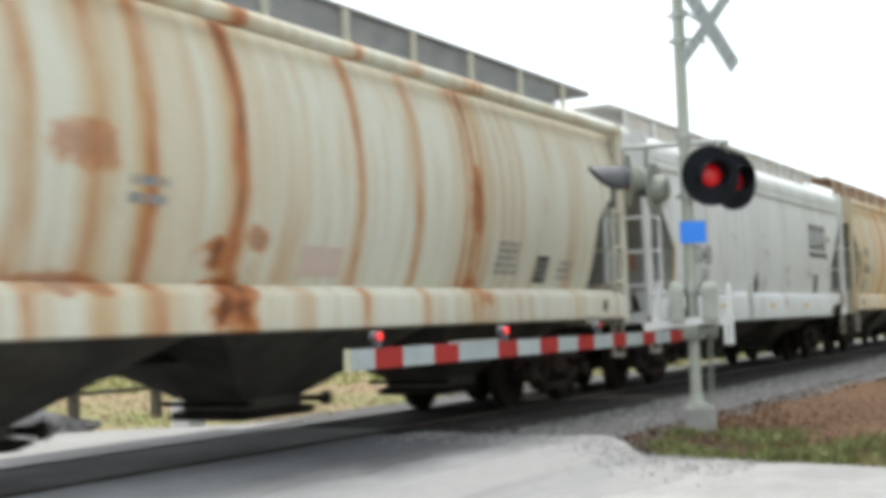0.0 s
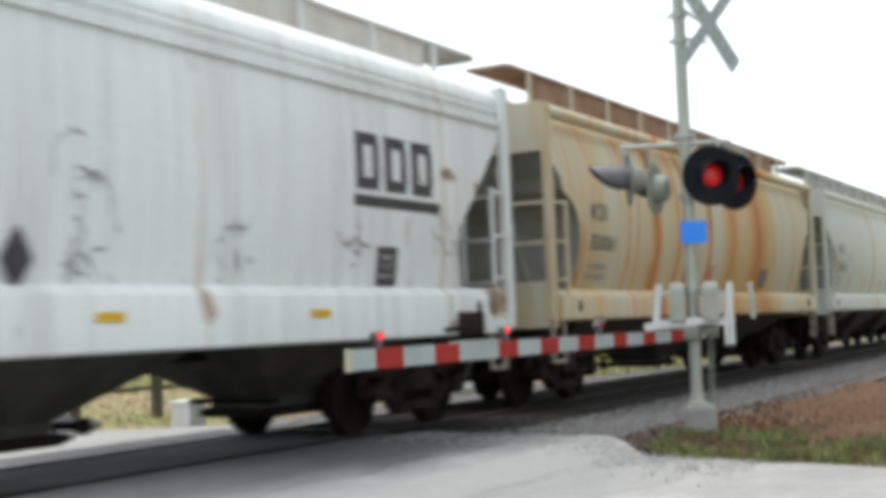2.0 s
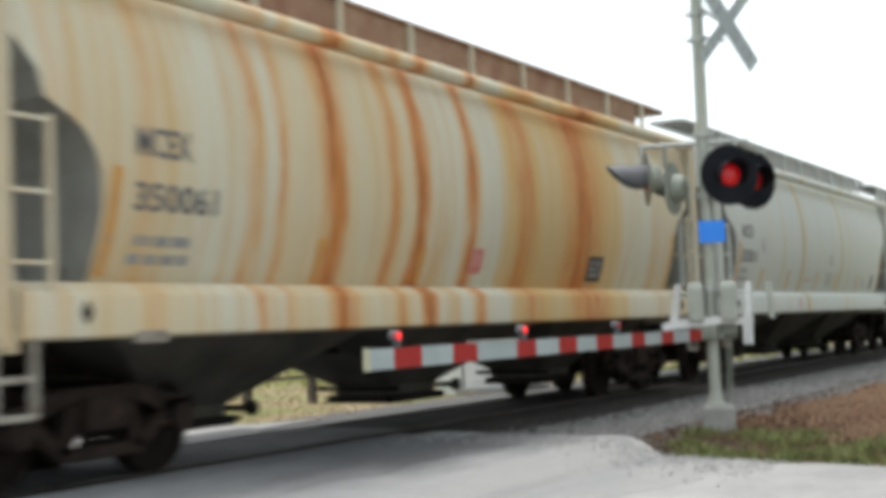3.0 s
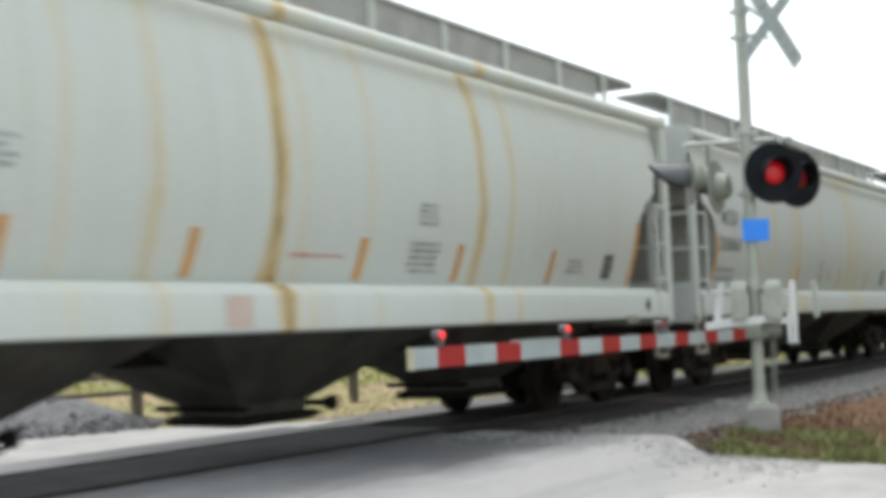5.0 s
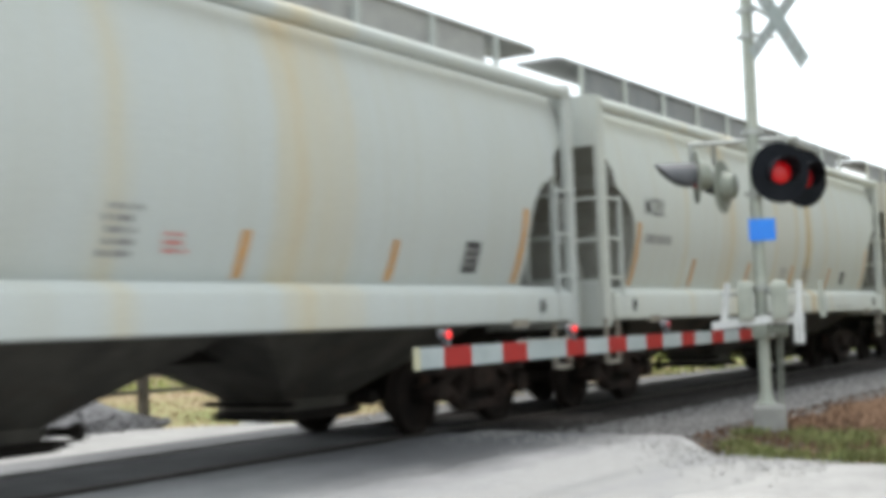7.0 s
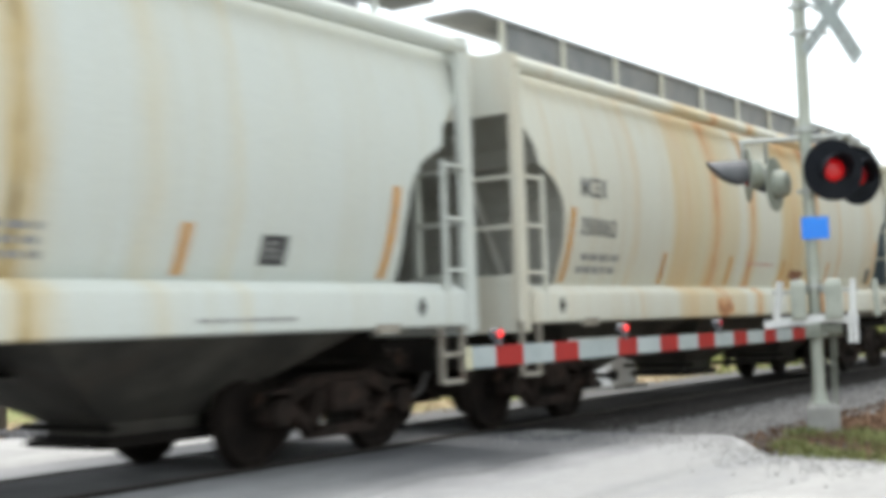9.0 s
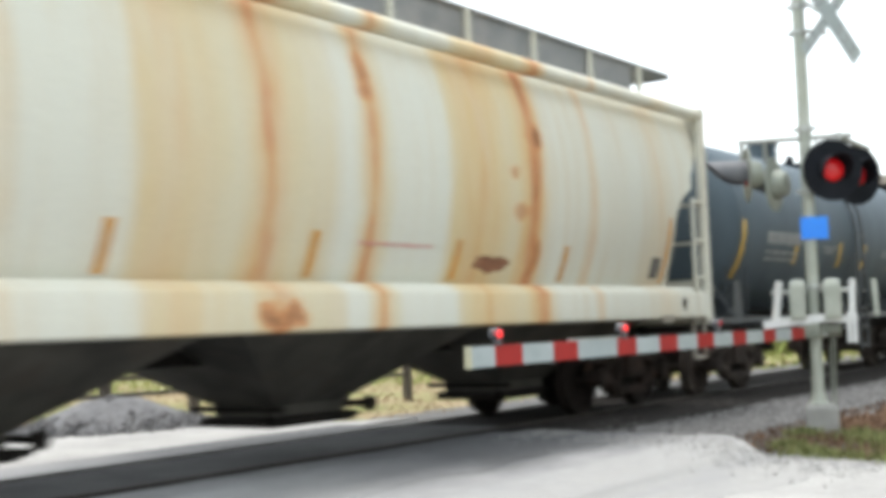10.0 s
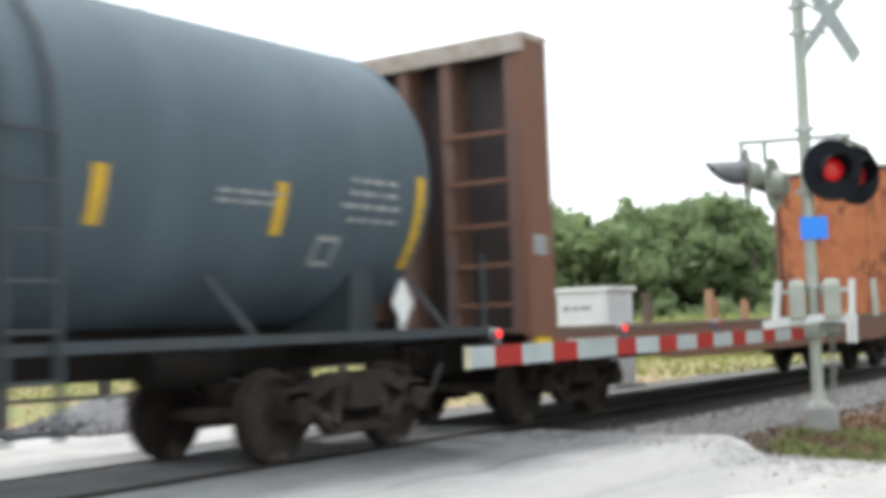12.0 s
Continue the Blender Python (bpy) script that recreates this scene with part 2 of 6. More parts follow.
def prism(bm, outline, y0, y1):
    """Outline in x, z carried from y0 to y1."""
    a = [bm.verts.new((x, y0, z)) for x, z in outline]
    b = [bm.verts.new((x, y1, z)) for x, z in outline]
    n = len(outline)
    bm.faces.new(a)
    bm.faces.new(b[::-1])
    for i in range(n):
        bm.faces.new((a[i], b[i], b[(i + 1) % n], a[(i + 1) % n]))


def lathe(bm, profile, seg, m=Matrix()):
    """Profile of (radius, height) turned round z."""
    rings = []
    for r, h in profile:
        rings.append([bm.verts.new(m @ Vector((r * math.cos(2 * math.pi * k / seg), r * math.sin(2 * math.pi * k / seg), h))) for k in range(seg)])
    for p, q in zip(rings, rings[1:]):
        for k in range(seg):
            bm.faces.new((p[k], p[(k + 1) % seg], q[(k + 1) % seg], q[k]))
    bm.faces.new(rings[0][::-1])
    bm.faces.new(rings[-1])


def part(name, bm, material, parent=None, label="", smooth=None):
    bmesh.ops.recalc_face_normals(bm, faces=bm.faces)
    me = bpy.data.meshes.new(name)
    bm.to_mesh(me)
    bm.free()
    me.materials.append(material)
    if smooth:
        me.shade_smooth()
        me.set_sharp_from_angle(angle=radians(smooth))
    ob = new(name, me)
    if parent:
        ob.parent = parent
    if label:
        ob["label"] = label
    return ob


def same(ob, parent, m):
    """Another part on the same mesh."""
    o = new(ob.name.split(".")[0], ob.data)
    o.parent = parent
    o.matrix_basis = m
    if "label" in ob:
        o["label"] = ob["label"]
    return o


def B():
    return bmesh.new()


# ---- rolling stock ----
def width_at(z, bulge):
    """Half width of a hopper body at height z."""
    k = (z - 2.85) / 1.25
    return 1.61 - bulge * abs(k) ** 2.2


def wheelset_mesh(r):
    bm = B()
    for s in (-1, 1):
        m = Matrix.Translation((0, s * 0.72, 0)) @ Matrix.Rotation(radians(-90 * s), 4, "X")
        lathe(bm, [(0.10, 0.09), (0.11, 0.03), (r * 0.55, 0.015), (r * 0.82, 0.02), (r * 0.84, 0.065), (r, 0.06), (r + 0.002, -0.03), (r + 0.028, -0.045), (r + 0.028, -0.07),
                   (r * 0.84, -0.07), (r * 0.82, -0.03), (r * 0.5, -0.035), (0.12, -0.09)], 28, m)
    rod(bm, (0, -1.0, 0), (0, 1.0, 0), 0.075, 12)
    return bm


def side_frame(bm, y0, y1):
    """Cast side frame of a freight truck: bowed bottom, arched top, two windows and the spring opening."""
    top = [(-1.08, 0.52), (-1.05, 0.66), (-0.72, 0.70), (-0.42, 0.80), (0.42, 0.80), (0.72, 0.70), (1.05, 0.66), (1.08, 0.52)]
    under = [(0.72, 0.54), (0.42, 0.66), (-0.42, 0.66), (-0.72, 0.54)]
    prism(bm, top + under, y0, y1)
    for s in (-1, 1):
        o = [(0.70 * s, 0.56), (0.82 * s, 0.56), (0.46 * s, 0.24), (0.34 * s, 0.30)]
        prism(bm, o, y0, y1)
        o = [(0.34 * s, 0.30), (0.46 * s, 0.30), (0.36 * s, 0.68), (0.26 * s, 0.68)]
        prism(bm, o, y0, y1)
        rod(bm, (0.889 * s, y0 - 0.06, 0.48), (0.889 * s, y1 + 0.03, 0.48), 0.125, 14)
        box(bm, 0.889 * s - 0.16, 0.889 * s + 0.16, y0, y1, 0.42, 0.64)
    prism(bm, [(-0.46, 0.22), (0.46, 0.22), (0.44, 0.32), (-0.44, 0.32)], y0, y1)


TRUCK = {}


def truck(car, x, r=0.43):
    """Freight truck on a car: bolster with side frames, springs and two wheelsets."""
    if r not in TRUCK:
        cast, steel = (M_TRUCK, M_WHEEL) if r > 0.425 else (M_DUSTY, M_DUSTY)
        bm = B()
        box(bm, -0.22, 0.22, -1.15, 1.15, 0.44, 0.72, 0.03)
        box(bm, -0.2, 0.2, -0.3, 0.3, 0.72, 0.95)
        t0 = part("truck", bm, cast)
        frames = []
        for y0, y1 in ((-1.08, -0.93), (0.93, 1.08)):
            bm = B()
            side_frame(bm, y0, y1)
            frames.append(part("side_frame", bm, cast))
        bm = B()
        lathe(bm, [(0.065 if k % 2 else 0.045, 0.32 + 0.028 * k) for k in range(13)], 10)
        spring = part("spring", bm, M_SHADEGRIME)
        wheels = part("wheelset", wheelset_mesh(r), steel, smooth=35)
        meshes = (t0.data, frames[0].data, frames[1].data, spring.data, wheels.data)
        for o in (t0, *frames, spring, wheels):
            bpy.data.objects.remove(o)
        TRUCK[r] = meshes
    me = TRUCK[r]
    t = new("truck", me[0])
    t.parent, t.location = car, (x, 0, RAIL_Z)
    for k in (1, 2):
        new("side_frame", me[k]).parent = t
    for s in (-1, 1):
        for dx in (-0.14, 0.0, 0.14):
            sp = new("spring", me[3])
            sp.parent, sp.location = t, (dx, s * 1.0, 0)
    for s in (-1, 1):
        w = new("wheelset", me[4])
        w.parent, w.location = t, (s * 0.889, 0, r)
        WHEELS.append((w, s * 0.889, r))


WHEELS = []


def coupler(car, x, s):
    bm = B()
    box(bm, min(x - 0.3 * s, x + 0.28 * s), max(x - 0.3 * s, x + 0.28 * s), -0.09, 0.09, 0.80, 0.97, 0.02)
    box(bm, min(x + 0.24 * s, x + 0.46 * s), max(x + 0.24 * s, x + 0.46 * s), -0.16, 0.12, 0.76, 1.02, 0.03)
    part("coupler", bm, M_TRUCK, car)
    bm = B()
    pts = [Vector((x - 0.05 * s, -0.3, 0.82)), Vector((x + 0.15 * s, -0.32, 0.55)), Vector((x + 0.38 * s, -0.28, 0.42)), Vector((x + 0.5 * s, -0.2, 0.5))]
    for a, b in zip(pts, pts[1:]):
        rod(bm, a, b, 0.028, 8)
    part("air_hose", bm, M_RUBBER, car)


def decal(car, name, material, x0, x1, z0, z1, bulge, label="", lean=0.0, lift=0.006):
    """A painted or taped patch that follows the curved side."""
    bm = B()
    n = max(2, int((z1 - z0) / 0.06))
    rows = []
    for k in range(n + 1):
        z = z0 + (z1 - z0) * k / n
        y = -width_at(z, bulge) - lift if bulge is not None else -1.61 - lift
        d = lean * k / n
        rows.append((bm.verts.new((x0 + d, y, z)), bm.verts.new((x1 + d, y, z)), bm.verts.new((x1 + d, y + 0.004, z)), bm.verts.new((x0 + d, y + 0.004, z))))
    for a, b in zip(rows, rows[1:]):
        bm.faces.new((a[0], a[1], b[1], b[0]))
        bm.faces.new((a[1], a[2], b[2], b[1]))
        bm.faces.new((a[3], a[0], b[0], b[3]))
    return part(name, bm, material, car, label)


def lettering(car, text, x0, x1, z0, z1, bulge, material, label="", lift=0.006):
    """Stencilled characters fitted to a rectangle on the curved side."""
    cu = bpy.data.curves.new("stencil", "FONT")
    cu.body = text
    cu.resolution_u = 3
    cu.offset = 0.022
    tmp = new("stencil", cu)
    me = bpy.data.meshes.new_from_object(tmp)
    bpy.data.objects.remove(tmp)
    bm = B()
    bm.from_mesh(me)
    bpy.data.meshes.remove(me)
    xs, ys = [v.co.x for v in bm.verts], [v.co.y for v in bm.verts]
    ax, ay = min(xs), min(ys)
    kx, kz = (x1 - x0) / (max(xs) - ax), (z1 - z0) / (max(ys) - ay)
    for v in bm.verts:
        v.co = (x0 + (v.co.x - ax) * kx, 0, z0 + (v.co.y - ay) * kz)
    z = z0 + 0.06
    while z < z1:
        bmesh.ops.bisect_plane(bm, geom=bm.verts[:] + bm.edges[:] + bm.faces[:], plane_co=(0, 0, z), plane_no=(0, 0, 1))
        z += 0.06
    for v in bm.verts:
        v.co.y = -(width_at(v.co.z, bulge) if bulge is not None else 1.61) - lift
    return part("lettering", bm, material, car, label)


def bars(car, x0, x1, z0, z1, rows, bulge, material, label="", seed=1):
    """Unreadable small writing as rows of short bars, one part."""
    rnd = random.Random(seed)
    bm = B()
    h = (z1 - z0) / rows
    for k in range(rows):
        z = z0 + k * h + h * 0.25
        x = x0 + rnd.uniform(0, 0.15) * (x1 - x0)
        while x < x1 - 0.05:
            w = min(rnd.uniform(0.06, 0.22), x1 - x)
            y = [-(width_at(q, bulge) if bulge is not None else 1.61) - 0.006 for q in (z, z + h * 0.55)]
            bm.faces.new([bm.verts.new(p) for p in ((x, y[0], z), (x + w, y[0], z), (x + w, y[1], z + h * 0.55), (x, y[1], z + h * 0.55))])
            x += w + rnd.uniform(0.03, 0.06)
    return tagged(part("small_writing", bm, material, car, label), kind="stuff")


def hopper_car(x0, length, paint, label, bulge=0.27, start=None, board=None, panel_end=True, ribbed=False, bays=3, bay_shift=0.0):
    """Covered hopper: shell with sloped end sheets, sills, corner posts, ladders, bays with gates, roof boards, trucks, couplers."""
    L = length
    start = start or [(1.60, 1.10), (2.25, 1.12), (2.55, 1.08), (2.70, 1.02), (2.85, 0.90), (2.93, 0.78), (3.06, 0.52), (3.25, 0.48), (3.70, 0.08), (4.10, 0.05)]
    board = board or M_BOARD
    car = tagged(new("hopper_car"), label, "freight car", "freight train cars")

    def x_start(z):
        return float(np.interp(z, [a for a, b in start], [b for a, b in start]))

    # shell
    zs = [1.60, 1.72, 1.86, 2.05, 2.25, 2.4, 2.55, 2.7, 2.85, 2.93, 3.0, 3.06, 3.12, 3.25, 3.4, 3.55, 3.7, 3.85, 4.0, 4.10]
    nx = 16
    bm = B()
    near, far = [], []
    for z in zs:
        w, s = width_at(z, bulge), x_start(z)
        xs = [s + (L - 2 * s) * k / nx for k in range(nx + 1)]
        near.append([bm.verts.new((x, -w, z)) for x in xs])
        far.append([bm.verts.new((x, w, z)) for x in xs])
    w = width_at(4.10, bulge)
    roof = []
    for k in range(1, 8):
        a = math.pi * k / 8
        roof.append([bm.verts.new((0.05 + (L - 0.1) * i / nx, -w * math.cos(a), 4.10 + 0.32 * math.sin(a) ** 0.8)) for i in range(nx + 1)])
    loop = near + roof + far[::-1]
    for a, b in zip(loop, loop[1:]):
        for i in range(nx):
            bm.faces.new((a[i], a[i + 1], b[i + 1], b[i]))
    for side in (0, nx):
        bm.faces.new([near[-1][side]] + [r[side] for r in roof] + [far[-1][side]])
    part("body", bm, paint, car, smooth=40)
    # skin over the sloped ends, darker than the body for grime and shade
    for side in (0, 1):
        bm = B()
        q = 0.012 * (1 - 2 * side)
        rows = []
        for z in zs:
            s, w = x_start(z), width_at(z, bulge) - 0.01
            x = (L - s if side else s) + q
            rows.append((bm.verts.new((x, -w, z)), bm.verts.new((x, w, z)), bm.verts.new((x + q, w, z)), bm.verts.new((x + q, -w, z))))
        for a_, b_ in zip(rows, rows[1:]):
            for i in range(4):
                bm.faces.new((a_[i], a_[(i + 1) % 4], b_[(i + 1) % 4], b_[i]))
        bm.faces.new(rows[0])
        bm.faces.new(rows[-1])
        part("slope_sheet", bm, M_ENDSHEET, car, "grimy sloping end sheet with its shade in the colour")

    # roof edge rails
    for s in (-1, 1):
        bm = B()
        prof = [(-1.44, 4.08), (-1.60, 4.06), (-1.635, 4.10), (-1.635, 4.17), (-1.59, 4.225), (-1.44, 4.26)] if not ribbed else [(-1.30, 3.72), (-1.61, 3.72), (-1.61, 3.80), (-1.54, 3.825), (-1.585, 3.90), (-1.515, 3.925), (-1.55, 4.0), (-1.48, 4.025), (-1.51, 4.10), (-1.43, 4.13), (-1.40, 4.22), (-1.25, 4.33)]
        e = [[bm.verts.new((x, p if s < 0 else -p, z)) for p, z in prof] for x in (0.02, L - 0.02)]
        n = len(prof)
        for i in range(n):
            bm.faces.new((e[0][i], e[1][i], e[1][(i + 1) % n], e[0][(i + 1) % n]))
        bm.faces.new(e[0])
        bm.faces.new(e[1][::-1])
        part("roof_rail", bm, paint, car, smooth=None if ribbed else 45)

    # side sills: channel with a chamfered top, deeper on the ribbed car
    low = 1.12 if ribbed else 1.245
    for s in (-1, 1):
        bm = B()
        prof = [(1.28, 1.690), (1.51, 1.685), (1.63, 1.60), (1.645, 1.565), (1.645, low + 0.025), (1.60, low), (1.40, low + 0.005)]
        e = [[bm.verts.new((x, p * s, z)) for p, z in prof] for x in (0.25, L - 0.25)]
        n = len(prof)
        for i in range(n):
            bm.faces.new((e[0][i], e[1][i], e[1][(i + 1) % n], e[0][(i + 1) % n]))
        bm.faces.new(e[0])
        bm.faces.new(e[1][::-1])
        part("side_sill", bm, paint, car, smooth=28)

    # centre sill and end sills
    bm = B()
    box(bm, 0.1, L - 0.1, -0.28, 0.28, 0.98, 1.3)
    part("centre_sill", bm, M_SHADEGRIME, car)
    for x in (0.0, L - 0.28):
        bm = B()
        box(bm, x, x + 0.28, -1.58, 1.58, 1.16, 1.32, 0.01)
        part("end_sill", bm, paint, car)

    # corner posts, end plates at the top and bottom
    for x in (0.0, L - 0.2):
        for s in (-1, 1):
            bm = B()
            box(bm, x, x + 0.2, min(s * 1.62, s * 1.54), max(s * 1.62, s * 1.54), 1.2, 4.24, 0.008)
            part("corner_post", bm, paint, car)
        bm = B()
        x1 = x if x < 1 else x + 0.16
        box(bm, x1, x1 + 0.04, -1.54, 1.54, 3.57, 4.26, 0.005)
        part("end_plate", bm, paint, car)
        if panel_end:
            bm = B()
            box(bm, x1, x1 + 0.04, -1.54, -0.75, 1.3, 1.76, 0.02)
            part("end_guard", bm, paint, car)
        # end ladder on the near side
        bm = B()
        xe = x1 + (0.02)
        box(bm, xe - 0.03, xe + 0.03, -0.93, -0.86, 1.25, 3.5)
        part("ladder_rail", bm, paint, car)
        for z in (1.75, 2.3, 2.85):
            bm = B()
            box(bm, xe - 0.025, xe + 0.025, -1.54, -0.86, z, z + 0.045)
            part("rung", bm, paint, car)
        # diagonal brace under the slope sheet
        xi = 1.0 if x < 1 else L - 1.0
        for s in (-1, 1):
            bm = B()
            beam(bm, (xi, s * 0.9, 1.3), (x1 + (0.1 if x < 1 else -0.1), s * 0.75, 3.4), 0.09, 0.09)
            part("brace", bm, M_ENDSHEET, car)
        # upright web that carries the slope sheet over the centre sill, with a low deck before it
        bm = B()
        q0, q1 = (0.06, 1.12) if x < 1 else (L - 1.12, L - 0.06)
        box(bm, q0, q1, 0.95, 0.99, 1.30, 3.56)
        part("end_web", bm, M_ENDSHEET, car, "grimy upright end web plate with its shade in the colour")
        bm = B()
        box(bm, q0, q1, -1.30, 1.30, 1.32, 1.36)
        part("end_deck", bm, M_ENDSHEET, car)
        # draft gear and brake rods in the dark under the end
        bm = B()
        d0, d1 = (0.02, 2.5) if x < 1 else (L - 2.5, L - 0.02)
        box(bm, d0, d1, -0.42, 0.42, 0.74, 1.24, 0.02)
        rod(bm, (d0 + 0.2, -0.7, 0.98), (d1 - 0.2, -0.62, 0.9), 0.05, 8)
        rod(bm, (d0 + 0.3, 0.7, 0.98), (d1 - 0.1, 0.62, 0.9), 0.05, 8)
        part("draft_gear", bm, M_SHADEGRIME, car)
        # jacking bracket on the sill and a hook plate near the post
        bm = B()
        xj = 0.86 if x < 1 else L - 1.02
        prism(bm, [(xj, 1.36), (xj + 0.05, 1.45), (xj, 1.54), (xj - 0.05, 1.45)], -1.665, -1.643)
        part("hook_plate", bm, M_SHADEGRIME, car)
        bm = B()
        xj = 1.55 if x < 1 else L - 1.55
        box(bm, xj - 0.18, xj + 0.18, -1.655, -1.60, 1.20, 1.30, 0.01)
        part("jacking_pad", bm, M_STEP, car)
        # side ladder
        xl = 0.52 if x < 1 else L - 0.58
        bm = B()
        box(bm, xl, xl + 0.045, -1.65, -1.60, 1.3, 2.92, 0.005)
        part("ladder_rail", bm, paint, car)
        for z in (1.80, 2.32, 2.86):
            bm = B()
            a, b = (0.15, xl) if x < 1 else (xl + 0.06, L - 0.15)
            box(bm, a, b, -1.64, -1.605, z, z + 0.035)
            part("rung", bm, paint, car)
        # step stirrup
        bm = B()
        a, b = (0.02, 0.38) if x < 1 else (L - 0.66, L - 0.30)
        for q in (a, b):
            box(bm, q - 0.024, q + 0.024, -1.63, -1.58, 0.70, 1.28, 0.005)
        for z in (0.68, 0.95):
            box(bm, a, b, -1.635, -1.565, z, z + 0.05, 0.005)
        part("step", bm, M_STEP, car, "grimy tan step")
        # brake gear on the end platform
        bm = B()
        box(bm, (0.35 if x < 1 else L - 0.75), (0.75 if x < 1 else L - 0.35), -0.5, 0.4, 1.28, 1.5, 0.02)
        rod(bm, ((0.3 if x < 1 else L - 0.3), 0.55, 1.3), ((0.3 if x < 1 else L - 0.3), 0.55, 2.0), 0.06, 10)
        part("brake_gear", bm, M_SHADEGRIME, car)

    # bays: each a funnel with a gate below
    step = 4.05
    for k in range(bays):
        c = L / 2 + bay_shift + (k - (bays - 1) / 2) * step
        half_top, half_bot = step / 2 - 0.2, 0.52
        bm = B()
        ring = []
        for z, hx, hy in ((1.62, half_top, 1.40), (1.26, half_top, 1.30), (0.55, half_bot, 0.42), (0.42, half_bot, 0.40)):
            ring.append([bm.verts.new((c + sx * hx, sy * hy, z)) for sx, sy in ((-1, -1), (1, -1), (1, 1), (-1, 1))])
        for a, b in zip(ring, ring[1:]):
            for i in range(4):
                bm.faces.new((a[i], a[(i + 1) % 4], b[(i + 1) % 4], b[i]))
        bm.faces.new(ring[-1])
        bm.faces.new(ring[0])
        part("bay", bm, M_BAY, car, "dusty sloping discharge bay with under-body shade in its colour")
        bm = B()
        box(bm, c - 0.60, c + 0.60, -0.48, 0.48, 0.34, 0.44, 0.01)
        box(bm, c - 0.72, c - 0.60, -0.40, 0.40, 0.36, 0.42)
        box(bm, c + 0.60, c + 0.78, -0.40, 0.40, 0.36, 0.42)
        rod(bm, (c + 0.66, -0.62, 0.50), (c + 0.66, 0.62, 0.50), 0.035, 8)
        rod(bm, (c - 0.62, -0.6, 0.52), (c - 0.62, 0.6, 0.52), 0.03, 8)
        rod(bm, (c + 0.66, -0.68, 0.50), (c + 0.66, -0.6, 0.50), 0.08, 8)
        part("gate", bm, M_SHADEGRIME, car)
    # roof boards with stanchions, hatch line
    for s in (-1, 1):
        bm = B()
        z = 4.76 if ribbed else 4.83
        pts = [(0.15, 0.95), (0.25, 1.02), (L + 0.2, 1.02), (L + 0.42, 0.92), (L + 0.42, 0.34), (0.15, 0.34)]
        a = [bm.verts.new((x, y * s, z)) for x, y in pts]
        b = [bm.verts.new((x, y * s, z + 0.035)) for x, y in pts]
        bm.faces.new(a)
        bm.faces.new(b[::-1])
        for i in range(6):
            bm.faces.new((a[i], b[i], b[(i + 1) % 6], a[(i + 1) % 6]))
        part("running_board", bm, board, car)
        if s < 0:
            br = None
            for k in range(10):
                x = 0.8 + (L - 1.6) * k / 9
                if br is None:
                    bm = B()
                    box(bm, -0.03, 0.03, -1.04, -0.99, 4.2, z)
                    br = part("bracket", bm, paint, car)
                    br.location.x = x
                else:
                    same(br, car, pose(x, 0, 0))
            # added solid panel that gives the shaded band between roof and walkway
            bm = B()
            box(bm, 1.0, L - 1.0, -0.98, -0.94, 4.42, z)
            part("roof_shade_skirt", bm, board, car, "grey panel standing in for the shaded roof under the walkway")
    bm = B()
    for k in range(5):
        x = L * (k + 0.5) / 5
        box(bm, x - 1.2, x + 1.2, -0.36, 0.36, 4.36, 4.58, 0.03)
    part("hatch_covers", bm, paint, car)
    truck(car, 1.55)
    truck(car, L - 1.55)
    coupler(car, 0.05, -1)
    coupler(car, L - 0.05, 1)
    # air reservoir and brake pipe under the side
    bm = B()
    rod(bm, (2.6, -0.75, 1.02), (2.6 + 0.7, -0.75, 1.02), 0.14, 14)
    part("air_tank", bm, M_SHADEGRIME, car)
    CARS.append((car, x0))
    return car


CARS = []
M_STEP = plain("grimy_tan_paint", (0.36, 0.34, 0.29), (0.24, 0.21, 0.17), 5.0, 0.8, stain=(0.10, 0.06, 0.04), stain_at=0.55)
# end steel: grime plus the shade under the roof end, as one grey
M_ENDSHEET = plain("grimy_shaded_end_steel", (0.33, 0.33, 0.30), (0.24, 0.235, 0.215), 1.4, 0.8, 0.0, stain=(0.07, 0.06, 0.05), stain_at=0.6)
# dusty bay steel, its colour darkened for the shade under the body
M_BAY = plain("dusty_shade_dark_steel", (0.090, 0.084, 0.070), (0.040, 0.037, 0.031), 1.6, 0.8, 0.05, stain=(0.06, 0.05, 0.04), stain_at=0.55, vec_scale=(1, 1, 0.6))


def tapes(car, tall, short, bulge):
    for x in tall:
        decal(car, "reflector_tape", M_ORANGE_TAPE, x - 0.055, x + 0.055, 1.73, 2.60, bulge, "faded orange reflector strip", 0.06)
    for x in short:
        decal(car, "reflector_tape", M_ORANGE_TAPE, x - 0.055, x + 0.055, 1.73, 2.14, bulge, "faded orange reflector strip", 0.03)


def panel(car, x, z, bulge, w=0.36, h=0.36):
    decal(car, "test_panel", M_BLACK_INK, x - w / 2, x + w / 2, z - h / 2, z + h / 2, bulge, "black stencilled test panel")
    bars(car, x - w * 0.4, x + w * 0.4, z - h * 0.35, z + h * 0.35, 3, bulge, M_GREY_INK, seed=int(x * 10))


RUST = (0.42, 0.15, 0.055)
ORANGE = (0.52, 0.27, 0.10)
TAN = (0.50, 0.37, 0.17)
DIRT = (0.34, 0.30, 0.23)
L0 = 14.7

